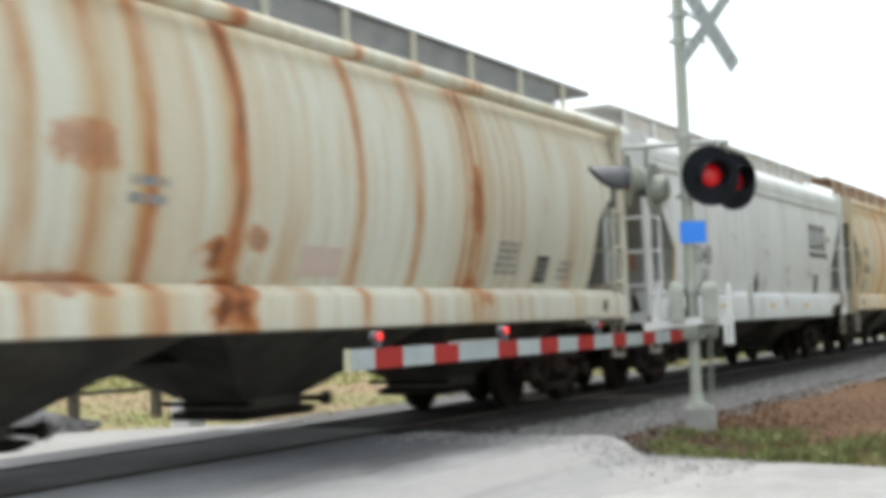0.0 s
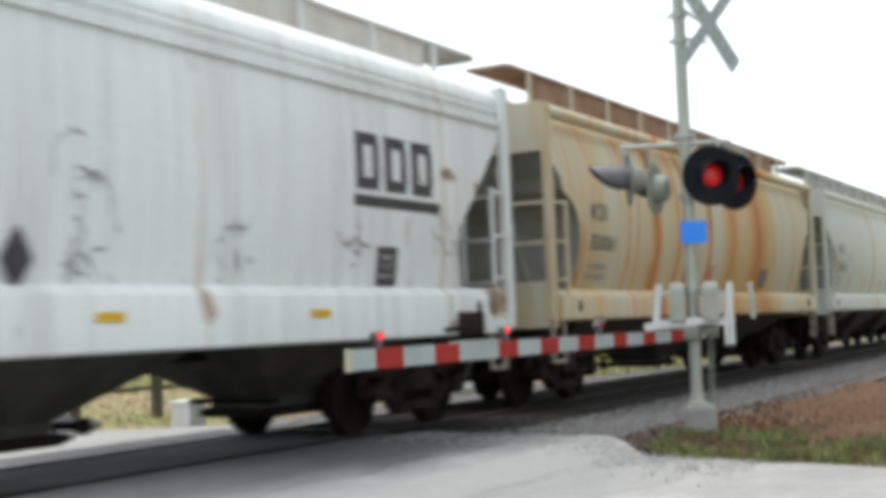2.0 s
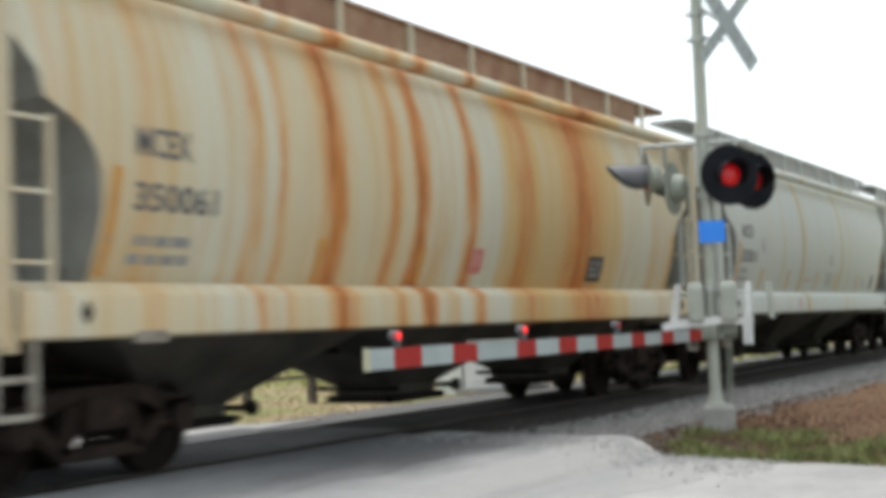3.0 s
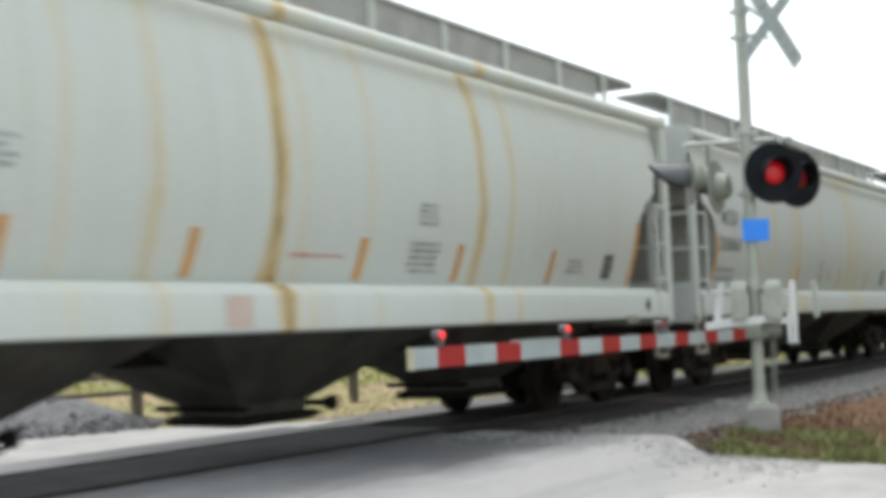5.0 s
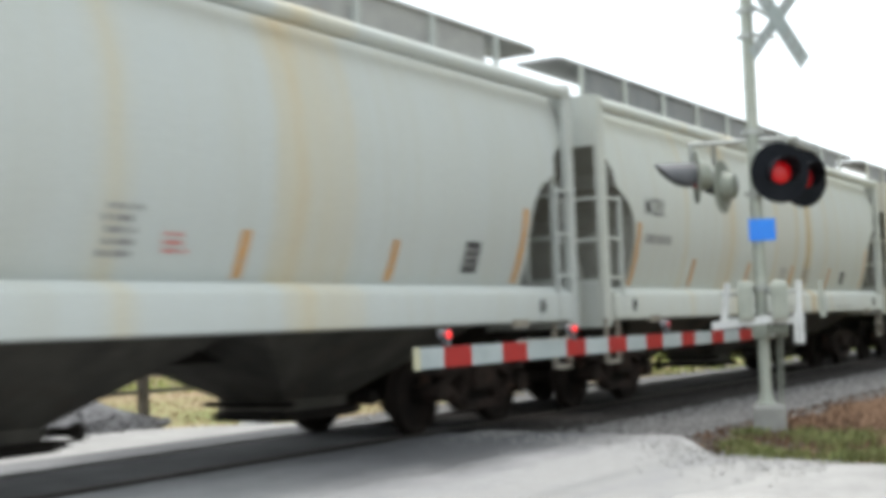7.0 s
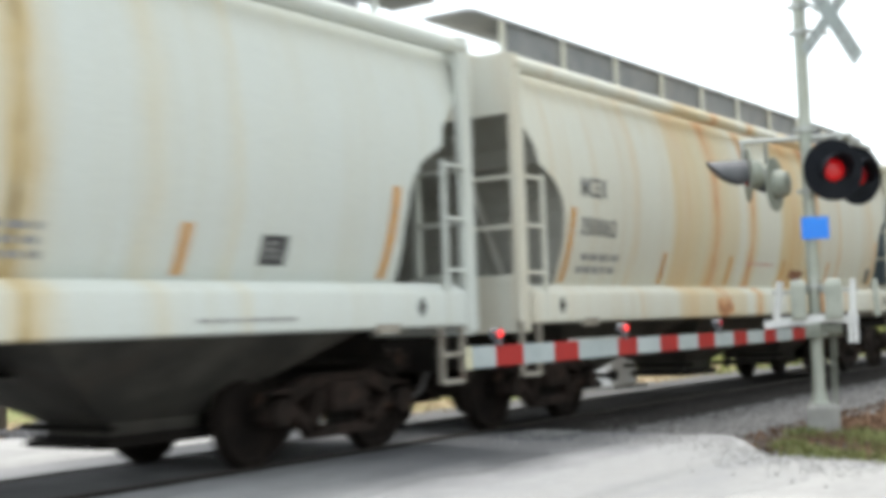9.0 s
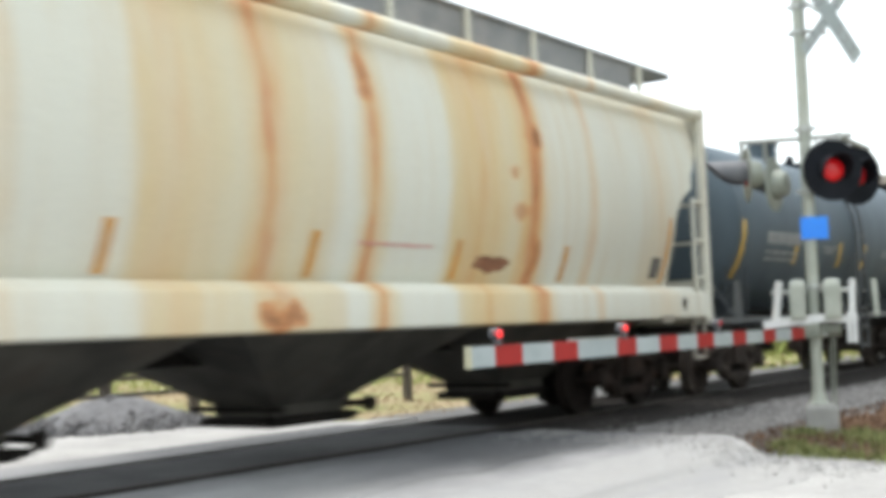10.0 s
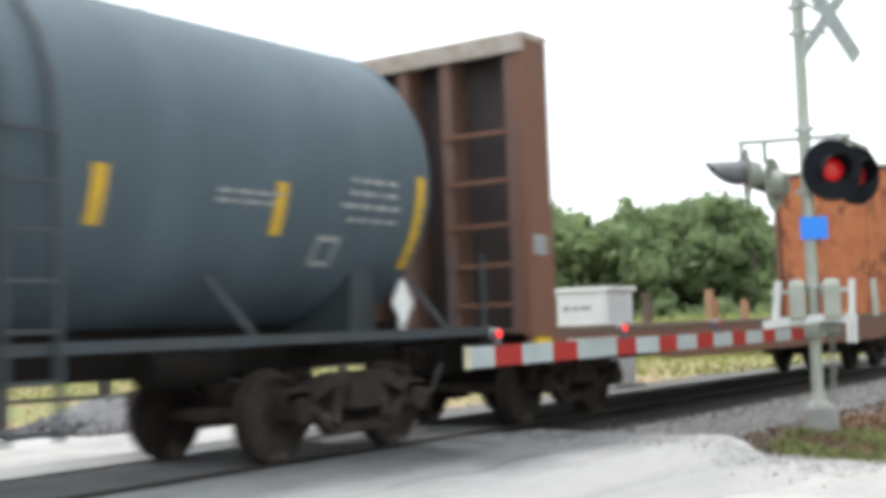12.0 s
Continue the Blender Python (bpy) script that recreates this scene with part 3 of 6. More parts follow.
# heavily rusted hopper
pa = streaked("rusted_cream_paint", (0.63, 0.64, 0.56), (0.47, 0.31, 0.16), RUST,
              [(1.6, 0.4, 0.7), (2.95, 0.35, 0.6), (3.7, 0.5, 0.55), (4.3, 0.4, 0.75), (5.45, 0.42, 1.0), (7.4, 0.35, 0.7), (8.6, 0.25, 0.65), (9.70, 0.15, 0.85), (9.88, 0.17, 1.0), (10.08, 0.15, 0.9)], L0, 0.66, 0.75, tint_amount=0.22, wash=[(1.8, 1.6, 0.3), (4.2, 1.5, 0.35), (5.5, 0.9, 0.4), (9.9, 1.0, 0.35)],
              blots=[(3.62, 2.75, 0.42, 0.26, 0.35), (5.3, 1.50, 0.42, 0.34, 1.0), (5.2, 1.95, 0.28, 0.2, 0.9), (5.8, 2.12, 0.2, 0.14, 0.4), (3.4, 1.68, 0.6, 0.12, 0.45), (9.95, 2.75, 0.2, 0.5, 0.7), (1.2, 2.5, 0.3, 0.4, 0.4), (10.0, 1.65, 0.25, 0.25, 0.5)])
a = hopper_car(3.4, L0, pa, "cream covered hopper car with heavy dark rust runs")
bars(a, 10.5, 11.15, 1.85, 2.3, 5, 0.27, M_GREY_INK, seed=3)
panel(a, 11.9, 1.95, 0.27)
bars(a, 12.4, 12.9, 1.8, 2.1, 3, 0.27, M_GREY_INK, seed=4)
bars(a, 4.0, 4.5, 2.3, 2.6, 2, 0.27, M_GREY_INK, seed=5)
M_PINK = plain("faded_pink_paint", (0.56, 0.42, 0.36), (0.6, 0.5, 0.43), 5.0)
decal(a, "faded_patch", M_PINK, 6.5, 7.2, 1.78, 2.08, 0.27, "faded pinkish paint patch")

# white ribbed-roof hopper
pb = streaked("dirty_white_paint", (0.82, 0.85, 0.855), (0.36, 0.34, 0.31), (0.30, 0.17, 0.10), [(3.1, 0.2, 0.3), (8.2, 0.12, 0.3), (12.4, 0.2, 0.35)], 14.1, 0.64, 0.35, tint=(0.42, 0.43, 0.42), tint_amount=0.30, wash=[(3.0, 0.5, 0.12)],
              blots=[(12.5, 3.0, 0.22, 0.1, 0.7), (2.9, 1.72, 0.2, 0.12, 0.6), (0.95, 1.4, 0.2, 0.25, 0.9), (13.6, 1.5, 0.3, 0.25, 0.8), (13.2, 2.9, 0.12, 0.08, 0.6), (8.2, 1.5, 0.12, 0.2, 0.4)])
LB = 14.1
b = hopper_car(19.0, LB, pb, "dirty white covered hopper car with ribbed roof edge and black stencils", bulge=0.10,
               start=[(1.60, 1.20), (2.05, 1.34), (2.40, 1.34), (3.70, 0.12), (4.10, 0.05)], ribbed=True, board=M_WHITEBOARD, panel_end=False)
for k in range(4):
    decal(b, "lettering", M_GREY_INK, 1.78 + 0.28 * k, 1.78 + 0.28 * k + 0.06, 2.64, 2.96, 0.10, "worn grey stencilled mark")
    decal(b, "lettering", M_GREY_INK, 1.90 + 0.28 * k, 1.96 + 0.28 * k, 2.64, 2.96, 0.10)
lettering(b, "255343", 1.76, 3.3, 2.18, 2.50, 0.10, M_DARK_INK, "worn grey stencilled car number")
for k in range(3):
    x = 10.6 + 0.55 * k
    decal(b, "emblem", M_BLACK_INK, x, x + 0.14, 2.70, 3.30, 0.10, "bold black block mark")
    decal(b, "emblem", M_BLACK_INK, x + 0.14, x + 0.42, 2.70, 2.83, 0.10)
    decal(b, "emblem", M_BLACK_INK, x + 0.14, x + 0.42, 3.17, 3.30, 0.10)
    decal(b, "emblem", M_BLACK_INK, x + 0.32, x + 0.44, 2.80, 3.20, 0.10)
decal(b, "emblem", M_BLACK_INK, 10.55, 12.3, 2.52, 2.64, 0.10, "black underline bar")
panel(b, 11.2, 1.9, 0.10, 0.4, 0.42)
for x, w in ((0.75, 0.75), (12.55, 0.55)):
    bm = B()
    box(bm, x, x + w, -1.72, -1.60, 1.12, 1.40, 0.03)
    rod(bm, (x + w * 0.5, -1.74, 1.26), (x + w * 0.5, -1.60, 1.26), 0.11, 14)
    rod(bm, (x - 0.3, -1.66, 1.2), (x, -1.66, 1.2), 0.03, 8)
    part("brake_cylinder", bm, M_TRUCK, b, "dark rusty brake cylinder on the sill")
for x in (3.75, 7.05, 9.85):
    decal(b, "reflector_tape", M_YELLOW_TAPE, x - 0.16, x + 0.16, 1.37, 1.45, None, "yellow reflector strip", lift=0.045)
decal(b, "reflector_tape", M_YELLOW_TAPE, 1.30, 1.36, 1.75, 2.55, 0.10, "yellow reflector strip")
bm = B()
vs = [bm.verts.new((6.2 + dx, -width_at(2.0 + dz, 0.10) - 0.008, 1.85 + dz)) for dx, dz in ((0, -0.26), (0.16, 0), (0, 0.26), (-0.16, 0))]
bm.faces.new(vs)
part("placard", bm, M_BLACK_INK, b, "dark diamond placard")
bars(b, 2.7, 3.2, 1.7, 2.1, 4, 0.10, M_GREY_INK, seed=8)
bars(b, 1.8, 2.5, 1.75, 1.95, 2, 0.10, M_GREY_INK, seed=9)
decal(b, "repair_patch", plain("primer_red_patch", (0.33, 0.12, 0.06), (0.25, 0.1, 0.06), 5.0), 0.62, 0.85, 2.05, 2.35, None, "red-brown primer patch", lift=-0.55)
# scratched drawings and scuffs on the white side
M_SCUFF = plain("dark_scuffs", (0.22, 0.22, 0.22), (0.40, 0.40, 0.39), 12.0, 0.7)
rnd = random.Random(12)
bm = B()
for cx, cz, n, sp in ((6.9, 2.15, 16, 0.5), (8.7, 2.05, 9, 0.35), (12.4, 2.2, 8, 0.4), (2.9, 1.9, 7, 0.3), (10.6, 2.0, 6, 0.4), (5.0, 2.0, 5, 0.8)):
    for k in range(n):
        x, z, r, a0 = cx + rnd.uniform(-sp, sp) * 0.7, cz + rnd.uniform(-sp, sp), rnd.uniform(0.05, 0.22), rnd.uniform(0, 6.28)
        last = None
        for j in range(7):
            aa = a0 + j * rnd.uniform(0.25, 0.5)
            px, pz = x + r * math.cos(aa), z + r * 1.3 * math.sin(aa)
            wv = [bm.verts.new((px + o * 0.5, -width_at(pz + o, 0.10) - 0.006, pz + o)) for o in (-0.014, 0.014)]
            if last:
                bm.faces.new((last[0], wv[0], wv[1], last[1]))
            last = wv
tagged(part("scribble", bm, M_SCUFF, b, "dark scratched scribbles"), kind="stuff")

# orange-streaked hopper
pc = streaked("orange_streaked_paint", (0.56, 0.58, 0.51), (0.52, 0.33, 0.14), (0.50, 0.17, 0.04),
              [(0.6, 0.3, 0.3), (1.6, 0.5, 0.4), (2.95, 0.38, 0.6), (3.36, 0.36, 0.55), (4.2, 0.75, 0.85), (5.25, 0.55, 0.6), (5.8, 0.55, 0.95), (6.95, 0.5, 0.8), (8.3, 1.3, 0.6), (10.1, 2.3, 0.75)], L0, 0.70, 0.8, tint=(0.62, 0.46, 0.23), tint_amount=0.3, wash=[(1.5, 1.4, 0.35), (4.6, 2.6, 0.4), (9.6, 3.9, 0.85), (13.6, 1.2, 0.25)])
c = hopper_car(34.2, L0, pc, "cream covered hopper car streaked all over with orange rust", board=M_RUSTBOARD)
lettering(c, "MCEX", 1.45, 2.1, 2.70, 2.95, 0.27, M_DARK_INK, "grey stencilled mark")
lettering(c, "350061", 1.45, 2.45, 2.26, 2.50, 0.27, M_DARK_INK, "grey stencilled car number")
tapes(c, (1.2, 13.45), (4.0, 5.9, 8.3), 0.27)
bars(c, 1.4, 2.2, 1.8, 2.1, 2, 0.27, M_GREY_INK, seed=11)
panel(c, 10.6, 1.97, 0.27, 0.5)
decal(c, "outline_panel", M_RED_INK, 7.0, 7.3, 1.85, 2.15, 0.27, "worn reddish panel")

# pale grey hoppers with tan runs
pd = streaked("pale_grey_paint", (0.56, 0.60, 0.58), (0.50, 0.48, 0.38), TAN, [(4.3, 0.22, 0.5), (5.8, 0.34, 1.0), (6.15, 0.2, 0.3), (7.2, 0.2, 0.35), (9.3, 0.3, 0.8), (10.0, 0.25, 0.45), (3.4, 0.2, 0.3)], L0, 0.78, 0.25)
d = hopper_car(50.0, L0, pd, "pale grey covered hopper car with a few tan rust runs", board=M_PALEBOARD, bay_shift=-0.35)
lettering(d, "MCEX", 1.45, 2.15, 2.70, 2.95, 0.27, M_DARK_INK, "grey stencilled mark")
lettering(d, "350010", 1.42, 2.38, 2.24, 2.48, 0.27, M_DARK_INK, "grey stencilled car number")
tapes(d, (1.25, 13.5), (2.85, 4.75, 7.1, 8.9, 11.1), 0.27)
bars(d, 1.4, 1.95, 1.85, 2.15, 2, 0.27, M_GREY_INK, seed=21)
bars(d, 5.9, 6.8, 1.92, 1.98, 1, 0.27, M_RED_INK, seed=22)
bars(d, 7.9, 8.5, 1.8, 2.15, 5, 0.27, M_GREY_INK, seed=23)
bars(d, 8.0, 8.4, 2.3, 2.55, 4, 0.27, M_GREY_INK, seed=24)
panel(d, 12.73, 1.97, 0.27, 0.28, 0.32)
decal(d, "faded_patch", M_PINK, 5.0, 5.32, 1.30, 1.57, None, "faded pinkish paint patch", lift=0.04)
bars(d, 11.5, 12.0, 1.85, 2.05, 3, 0.27, M_GREY_INK, seed=25)
bars(d, 2.6, 2.95, 2.45, 2.72, 4, 0.27, M_PALE_INK, seed=26)

pe = streaked("grey_paint", (0.49, 0.53, 0.525), (0.45, 0.44, 0.36), (0.46, 0.31, 0.16), [(4.1, 0.25, 0.3), (5.6, 0.35, 0.5), (7.1, 0.25, 0.25), (9.3, 0.4, 0.35)], L0, 0.80, 0.25, wash=[(4.1, 0.45, 0.3), (5.45, 0.8, 0.6), (7.1, 0.5, 0.25), (9.55, 1.3, 0.5)])
e = hopper_car(65.60, L0, pe, "grey covered hopper car with yellowish runs on its curved side", board=M_PALEBOARD, bay_shift=-0.5)
lettering(e, "MCEX", 1.33, 2.13, 2.75, 3.0, 0.27, M_DARK_INK, "grey stencilled mark")
lettering(e, "350063", 1.28, 2.28, 2.32, 2.55, 0.27, M_DARK_INK, "grey stencilled car number")
tapes(e, (1.14, 13.4), (3.37, 5.7, 8.6, 10.84), 0.27)
bars(e, 1.25, 2.1, 1.8, 2.08, 2, 0.27, M_GREY_INK, seed=31)
panel(e, 12.35, 2.0, 0.27, 0.3, 0.34)
bars(e, 7.0, 7.4, 1.85, 2.3, 5, 0.27, M_GREY_INK, seed=32)
bars(e, 7.65, 7.95, 1.9, 2.1, 3, 0.27, M_RED_INK, seed=34)
bars(e, 2.35, 2.6, 2.6, 2.95, 4, 0.27, M_PALE_INK, seed=33)

pf = streaked("grey_white_paint", (0.57, 0.61, 0.585), (0.52, 0.49, 0.38), (0.50, 0.38, 0.19), [(7.3, 0.3, 0.35), (8.46, 0.35, 0.35), (9.2, 0.5, 0.85), (10.4, 0.4, 0.3), (11.3, 0.2, 0.3), (3.0, 0.3, 0.3), (5.0, 0.4, 0.4)], L0, 0.80, 0.28, wash=[(4.9, 0.9, 0.4), (7.9, 1.6, 0.25), (9.25, 0.7, 0.5)])
f = hopper_car(81.06, L0, pf, "grey-white covered hopper car with faint tan runs")
lettering(f, "MCEX", 1.45, 2.15, 2.72, 2.97, 0.27, M_DARK_INK, "grey stencilled mark")
bars(f, 1.42, 2.4, 2.26, 2.50, 1, 0.27, M_GREY_INK, seed=41)
tapes(f, (1.2, 13.35), (3.4, 5.9, 8.3, 10.75), 0.27)
bars(f, 7.65, 8.05, 1.8, 2.1, 4, 0.27, M_GREY_INK, seed=42)
bars(f, 8.95, 9.45, 1.8, 2.1, 3, 0.27, M_GREY_INK, seed=43)
panel(f, 11.80, 1.95, 0.27, 0.32, 0.25)
bars(f, 7.2, 7.95, 1.34, 1.39, 1, None, M_GREY_INK, seed=44).location.y = -0.04
bars(f, 10.7, 11.9, 1.34, 1.39, 1, None, M_GREY_INK, seed=45).location.y = -0.04

pg = streaked("rust_stained_white_paint", (0.62, 0.64, 0.58), (0.56, 0.44, 0.28), (0.52, 0.22, 0.09),
              [(2.95, 0.25, 0.3), (4.5, 1.3, 0.3), (5.6, 0.7, 0.6), (7.0, 0.42, 0.65), (8.85, 1.4, 0.42), (9.9, 0.7, 0.75), (11.3, 0.3, 0.45), (13.2, 0.9, 0.25)], L0, 0.70, 0.4, tint=(0.66, 0.56, 0.40), tint_amount=0.2, wash=[(5.3, 2.4, 0.55), (7.05, 0.6, 0.45), (9.2, 2.0, 0.75)],
              blots=[(10.02, 3.35, 0.12, 0.22, 0.9), (5.6, 1.40, 0.35, 0.16, 0.8), (6.95, 3.6, 0.14, 0.3, 0.5), (9.5, 2.9, 0.12, 0.1, 0.3), (9.6, 2.5, 0.2, 0.12, 0.25), (10.05, 2.0, 0.1, 0.2, 0.5)])
g = hopper_car(96.6, L0, pg, "off-white covered hopper car with broad orange rust stains")
lettering(g, "MCEX", 1.5, 2.16, 2.74, 2.98, 0.27, M_DARK_INK, "grey stencilled mark")
lettering(g, "350062", 1.5, 2.42, 2.28, 2.50, 0.27, M_DARK_INK, "grey stencilled car number")
tapes(g, (1.25, 13.4), (3.9, 6.2, 8.45, 10.68), 0.27)
bars(g, 1.5, 2.6, 1.8, 2.1, 2, 0.27, M_GREY_INK, seed=51)
bars(g, 6.65, 8.0, 2.02, 2.08, 1, 0.27, M_RED_INK, seed=52)
panel(g, 13.15, 1.93, 0.27, 0.26, 0.27)
bm = B()
rnd = random.Random(5)
ring = []
for k in range(26):
    aa = 2 * math.pi * k / 26
    q = rnd.uniform(0.75, 1.2)
    z = 1.9 + 0.085 * q * math.sin(aa)
    ring.append(bm.verts.new((9.12 + 0.36 * q * math.cos(aa), -width_at(z, 0.27) - 0.006, z)))
bm.faces.new(ring)
part("rust_spot", bm, plain("deep_rust", (0.16, 0.07, 0.04), (0.28, 0.13, 0.07), 9.0, 0.9), g, "deep brown rust spot")


# tank car
def tank_car(x0):
    car = tagged(new("tank_car"), "dark blue-grey tank car with yellow strips and faded white stencils", "tank car", "freight train cars")
    paint = plain("dark_blue_grey_paint", (0.094, 0.128, 0.154), (0.072, 0.099, 0.121), 0.8, 0.62, 0.0, 30.0, 0.05, stain=(0.15, 0.17, 0.185), stain_at=0.64, vec_scale=(1.5, 1, 0.4))
    paint.node_tree.nodes["Principled BSDF"].inputs["Specular IOR Level"].default_value = 0.25
    r, zc, xa, xb = 1.45, 2.74, 1.15, 11.75
    bm = B()
    prof = [(0.02, xa - 0.62)] + [(r * math.sin(q), xa - 0.62 * math.cos(q)) for q in (0.2, 0.4, 0.62, 0.85, 1.1, 1.35)] + [(r, xa)]
    prof += [(r, xa + (xb - xa) * k / 8) for k in range(1, 9)]
    prof += [(r * math.sin(q), xb + 0.62 * math.cos(q)) for q in (1.35, 1.1, 0.85, 0.62, 0.4, 0.2)] + [(0.02, xb + 0.62)]
    lathe(bm, prof, 56, Matrix.Translation((0, 0, zc)) @ Matrix.Rotation(radians(90), 4, "Y"))
    part("tank", bm, paint, car, smooth=50)
    for x in (xa + 0.03, xb - 0.03, 6.95):
        bm = B()
        lathe(bm, [(r - 0.01, x - 0.05), (r + 0.008, x - 0.04), (r + 0.008, x + 0.04), (r - 0.01, x + 0.05)], 56, Matrix.Translation((0, 0, zc)) @ Matrix.Rotation(radians(90), 4, "Y"))
        part("seam", bm, paint, car, smooth=50)
    bm = B()
    lathe(bm, [(0.27, 4.05), (0.27, 4.50), (0.29, 4.52), (0.29, 4.58), (0.25, 4.62), (0.10, 4.65)], 24, Matrix.Translation((6.2, 0, 0)))
    part("dome", bm, paint, car, "manway dome with lid", smooth=40)
    bm = B()
    box(bm, 6.5, 8.3, -0.62, -0.35, 4.14, 4.17)
    box(bm, 6.5, 8.3, 0.35, 0.62, 4.14, 4.17)
    for x in (6.6, 7.4, 8.2):
        rod(bm, (x, -0.55, 3.9), (x, -0.55, 4.15), 0.025, 8)
        rod(bm, (x, 0.55, 3.9), (x, 0.55, 4.15), 0.025, 8)
    rod(bm, (7.3, -0.15, 4.1), (7.3, -0.15, 4.42), 0.08, 12)
    rod(bm, (7.8, 0.1, 4.1), (7.8, 0.1, 4.38), 0.06, 12)
    part("platform", bm, M_SIGNBLACK, car)
    bm = B()
    rod(bm, (5.75, -0.3, 4.1), (5.75, -0.3, 4.55), 0.02, 6)
    part("handrail", bm, M_SIGNBLACK, car)
    bm = B()
    rod(bm, (9.4, 0, 4.1), (9.4, 0, 5.0), 0.018, 6)
    rod(bm, (8.7, 0, 5.0), (9.4, 0, 5.0), 0.012, 6)
    part("vent_post", bm, M_GALV, car)
    # side sill, saddles and braces
    bm = B()
    for s in (-1, 1):
        box(bm, 0.1, 12.8, min(s * 1.42, s * 1.5), max(s * 1.42, s * 1.5), 1.15, 1.24)
    for k in range(5):
        x = 0.9 + k * 2.8
        for s in (-1, 1):
            beam(bm, (x, s * 0.3, 1.1), (x, s * 1.44, 1.18), 0.06, 0.06)
            beam(bm, (x, s * 1.44, 1.2), (x - 0.3, s * 1.16, 1.75), 0.04, 0.05)
    part("running_sill", bm, M_TANKTRIM, car)
    bm = B()
    box(bm, 0.1, 12.8, -0.34, 0.34, 0.90, 1.34)
    part("centre_sill", bm, M_SHADEGRIME, car)
    for x in (1.75, 11.1):
        bm = B()
        prism(bm, [(x - 0.22, 1.15), (x + 0.22, 1.15), (x + 0.14, 1.85), (x - 0.14, 1.85)], -1.12, 1.12)
        part("saddle", bm, M_TANKTRIM, car)
    # ladder amidships
    for x in (6.75, 7.2):
        bm = B()
        path = [(r + 0.09, 0.55), (r + 0.09, 1.6), (r + 0.09, zc)] + [((r + 0.09) * math.cos(radians(q)), zc + (r + 0.09) * math.sin(radians(q))) for q in (15, 30, 45, 60, 72)]
        rings = []
        for k, (yy_, zz_) in enumerate(path):
            q = 0.0 if k < 3 else math.atan2(zz_ - zc, yy_)
            ny, nz = math.cos(q) * 0.02, math.sin(q) * 0.02
            rings.append([bm.verts.new((x + o_, -(yy_ + g_ * ny), zz_ + g_ * nz)) for o_, g_ in ((-0.025, -1), (0.025, -1), (0.025, 1), (-0.025, 1))])
        for p_, q_ in zip(rings, rings[1:]):
            for i in range(4):
                bm.faces.new((p_[i], p_[(i + 1) % 4], q_[(i + 1) % 4], q_[i]))
        bm.faces.new(rings[0])
        bm.faces.new(rings[-1])
        part("ladder_rail", bm, M_TANKTRIM, car)
    for z in (0.6, 0.95, 1.3, 1.65, 2.0, 2.35, 2.7):
        bm = B()
        box(bm, 6.75, 7.2, -1.57, -1.53, z, z + 0.035)
        part("rung", bm, M_TANKTRIM, car)
    for x in (0.45, 1.2, 12.1, 12.7):
        for s in (-1, 1):
            bm = B()
            rod(bm, (x, s * 1.48, 1.2), (x, s * 1.48, 2.0), 0.022, 6)
            part("handrail", bm, M_TANKTRIM, car)
    for q in (0.2, 12.7):
        bm = B()
        box(bm, q - 0.1, q + 0.1, -1.5, 1.5, 1.05, 1.17, 0.01)
        part("end_sill", bm, M_SHADEGRIME, car)
    bm = B()
    rod(bm, (5.75, 0, 0.70), (5.75, 0, 1.3), 0.15, 14)
    box(bm, 5.58, 5.92, -0.15, 0.15, 0.58, 0.72, 0.03)
    part("bottom_outlet", bm, M_SHADEGRIME, car)
    bm = B()
    rod(bm, (8.6, -0.8, 0.98), (9.5, -0.8, 0.98), 0.16, 14)
    part("air_tank", bm, M_SHADEGRIME, car)

    def on_tank(name, material, xc, w, z0, z1, label="", x_lean=0.0):
        bm = B()
        n = 10
        rows = []
        for k in range(n + 1):
            z = z0 + (z1 - z0) * k / n
            y = -math.sqrt(max(0.0, (r + 0.008) ** 2 - (z - zc) ** 2))
            rows.append((bm.verts.new((xc - w / 2, y, z)), bm.verts.new((xc + w / 2, y, z))))
        for p, q in zip(rows, rows[1:]):
            bm.faces.new((p[0], p[1], q[1], q[0]))
        return part(name, bm, material, car, label)

    on_tank("reflector_strip", M_YELLOW_TAPE, 1.35, 0.13, 1.85, 2.75, "bright yellow reflector strip")
    on_tank("reflector_strip", M_YELLOW_TAPE, 11.68, 0.13, 1.85, 2.75, "bright yellow reflector strip")
    for x in (3.8, 6.18, 7.68, 9.66):
        on_tank("reflector_strip", M_YELLOW_TAPE, x, 0.13, 2.1, 2.55, "bright yellow reflector strip")
    rndt = random.Random(77)
    for x0_, x1_, z_, h in ((2.4, 4.0, 2.42, 0.2), (2.4, 3.9, 2.26, 0.05), (2.4, 3.9, 2.15, 0.05), (5.2, 5.9, 2.42, 0.04), (5.2, 5.8, 2.34, 0.04), (8.9, 9.6, 2.42, 0.04), (8.9, 9.5, 2.34, 0.04), (10.6, 11.3, 2.62, 0.05),
                            (10.6, 11.35, 2.5, 0.05), (10.5, 11.35, 2.38, 0.05), (10.6, 11.3, 2.26, 0.04)):
        x = x0_
        while x < x1_:
            w = rndt.uniform(0.08, 0.2)
            on_tank("lettering", M_PALE_INK, x + w / 2, w, z_, z_ + h, "faded white stencilled writing")
            x += w + 0.05
    on_tank("test_panel", M_PALE_INK, 10.4, 0.32, 1.85, 2.12, "pale outlined test panel")
    on_tank("test_panel", paint, 10.4, 0.22, 1.9, 2.07).location.y = -0.006
    bm = B()
    prism(bm, [(11.3, 1.26), (11.46, 1.5), (11.3, 1.74), (11.14, 1.5)], -1.47, -1.455)
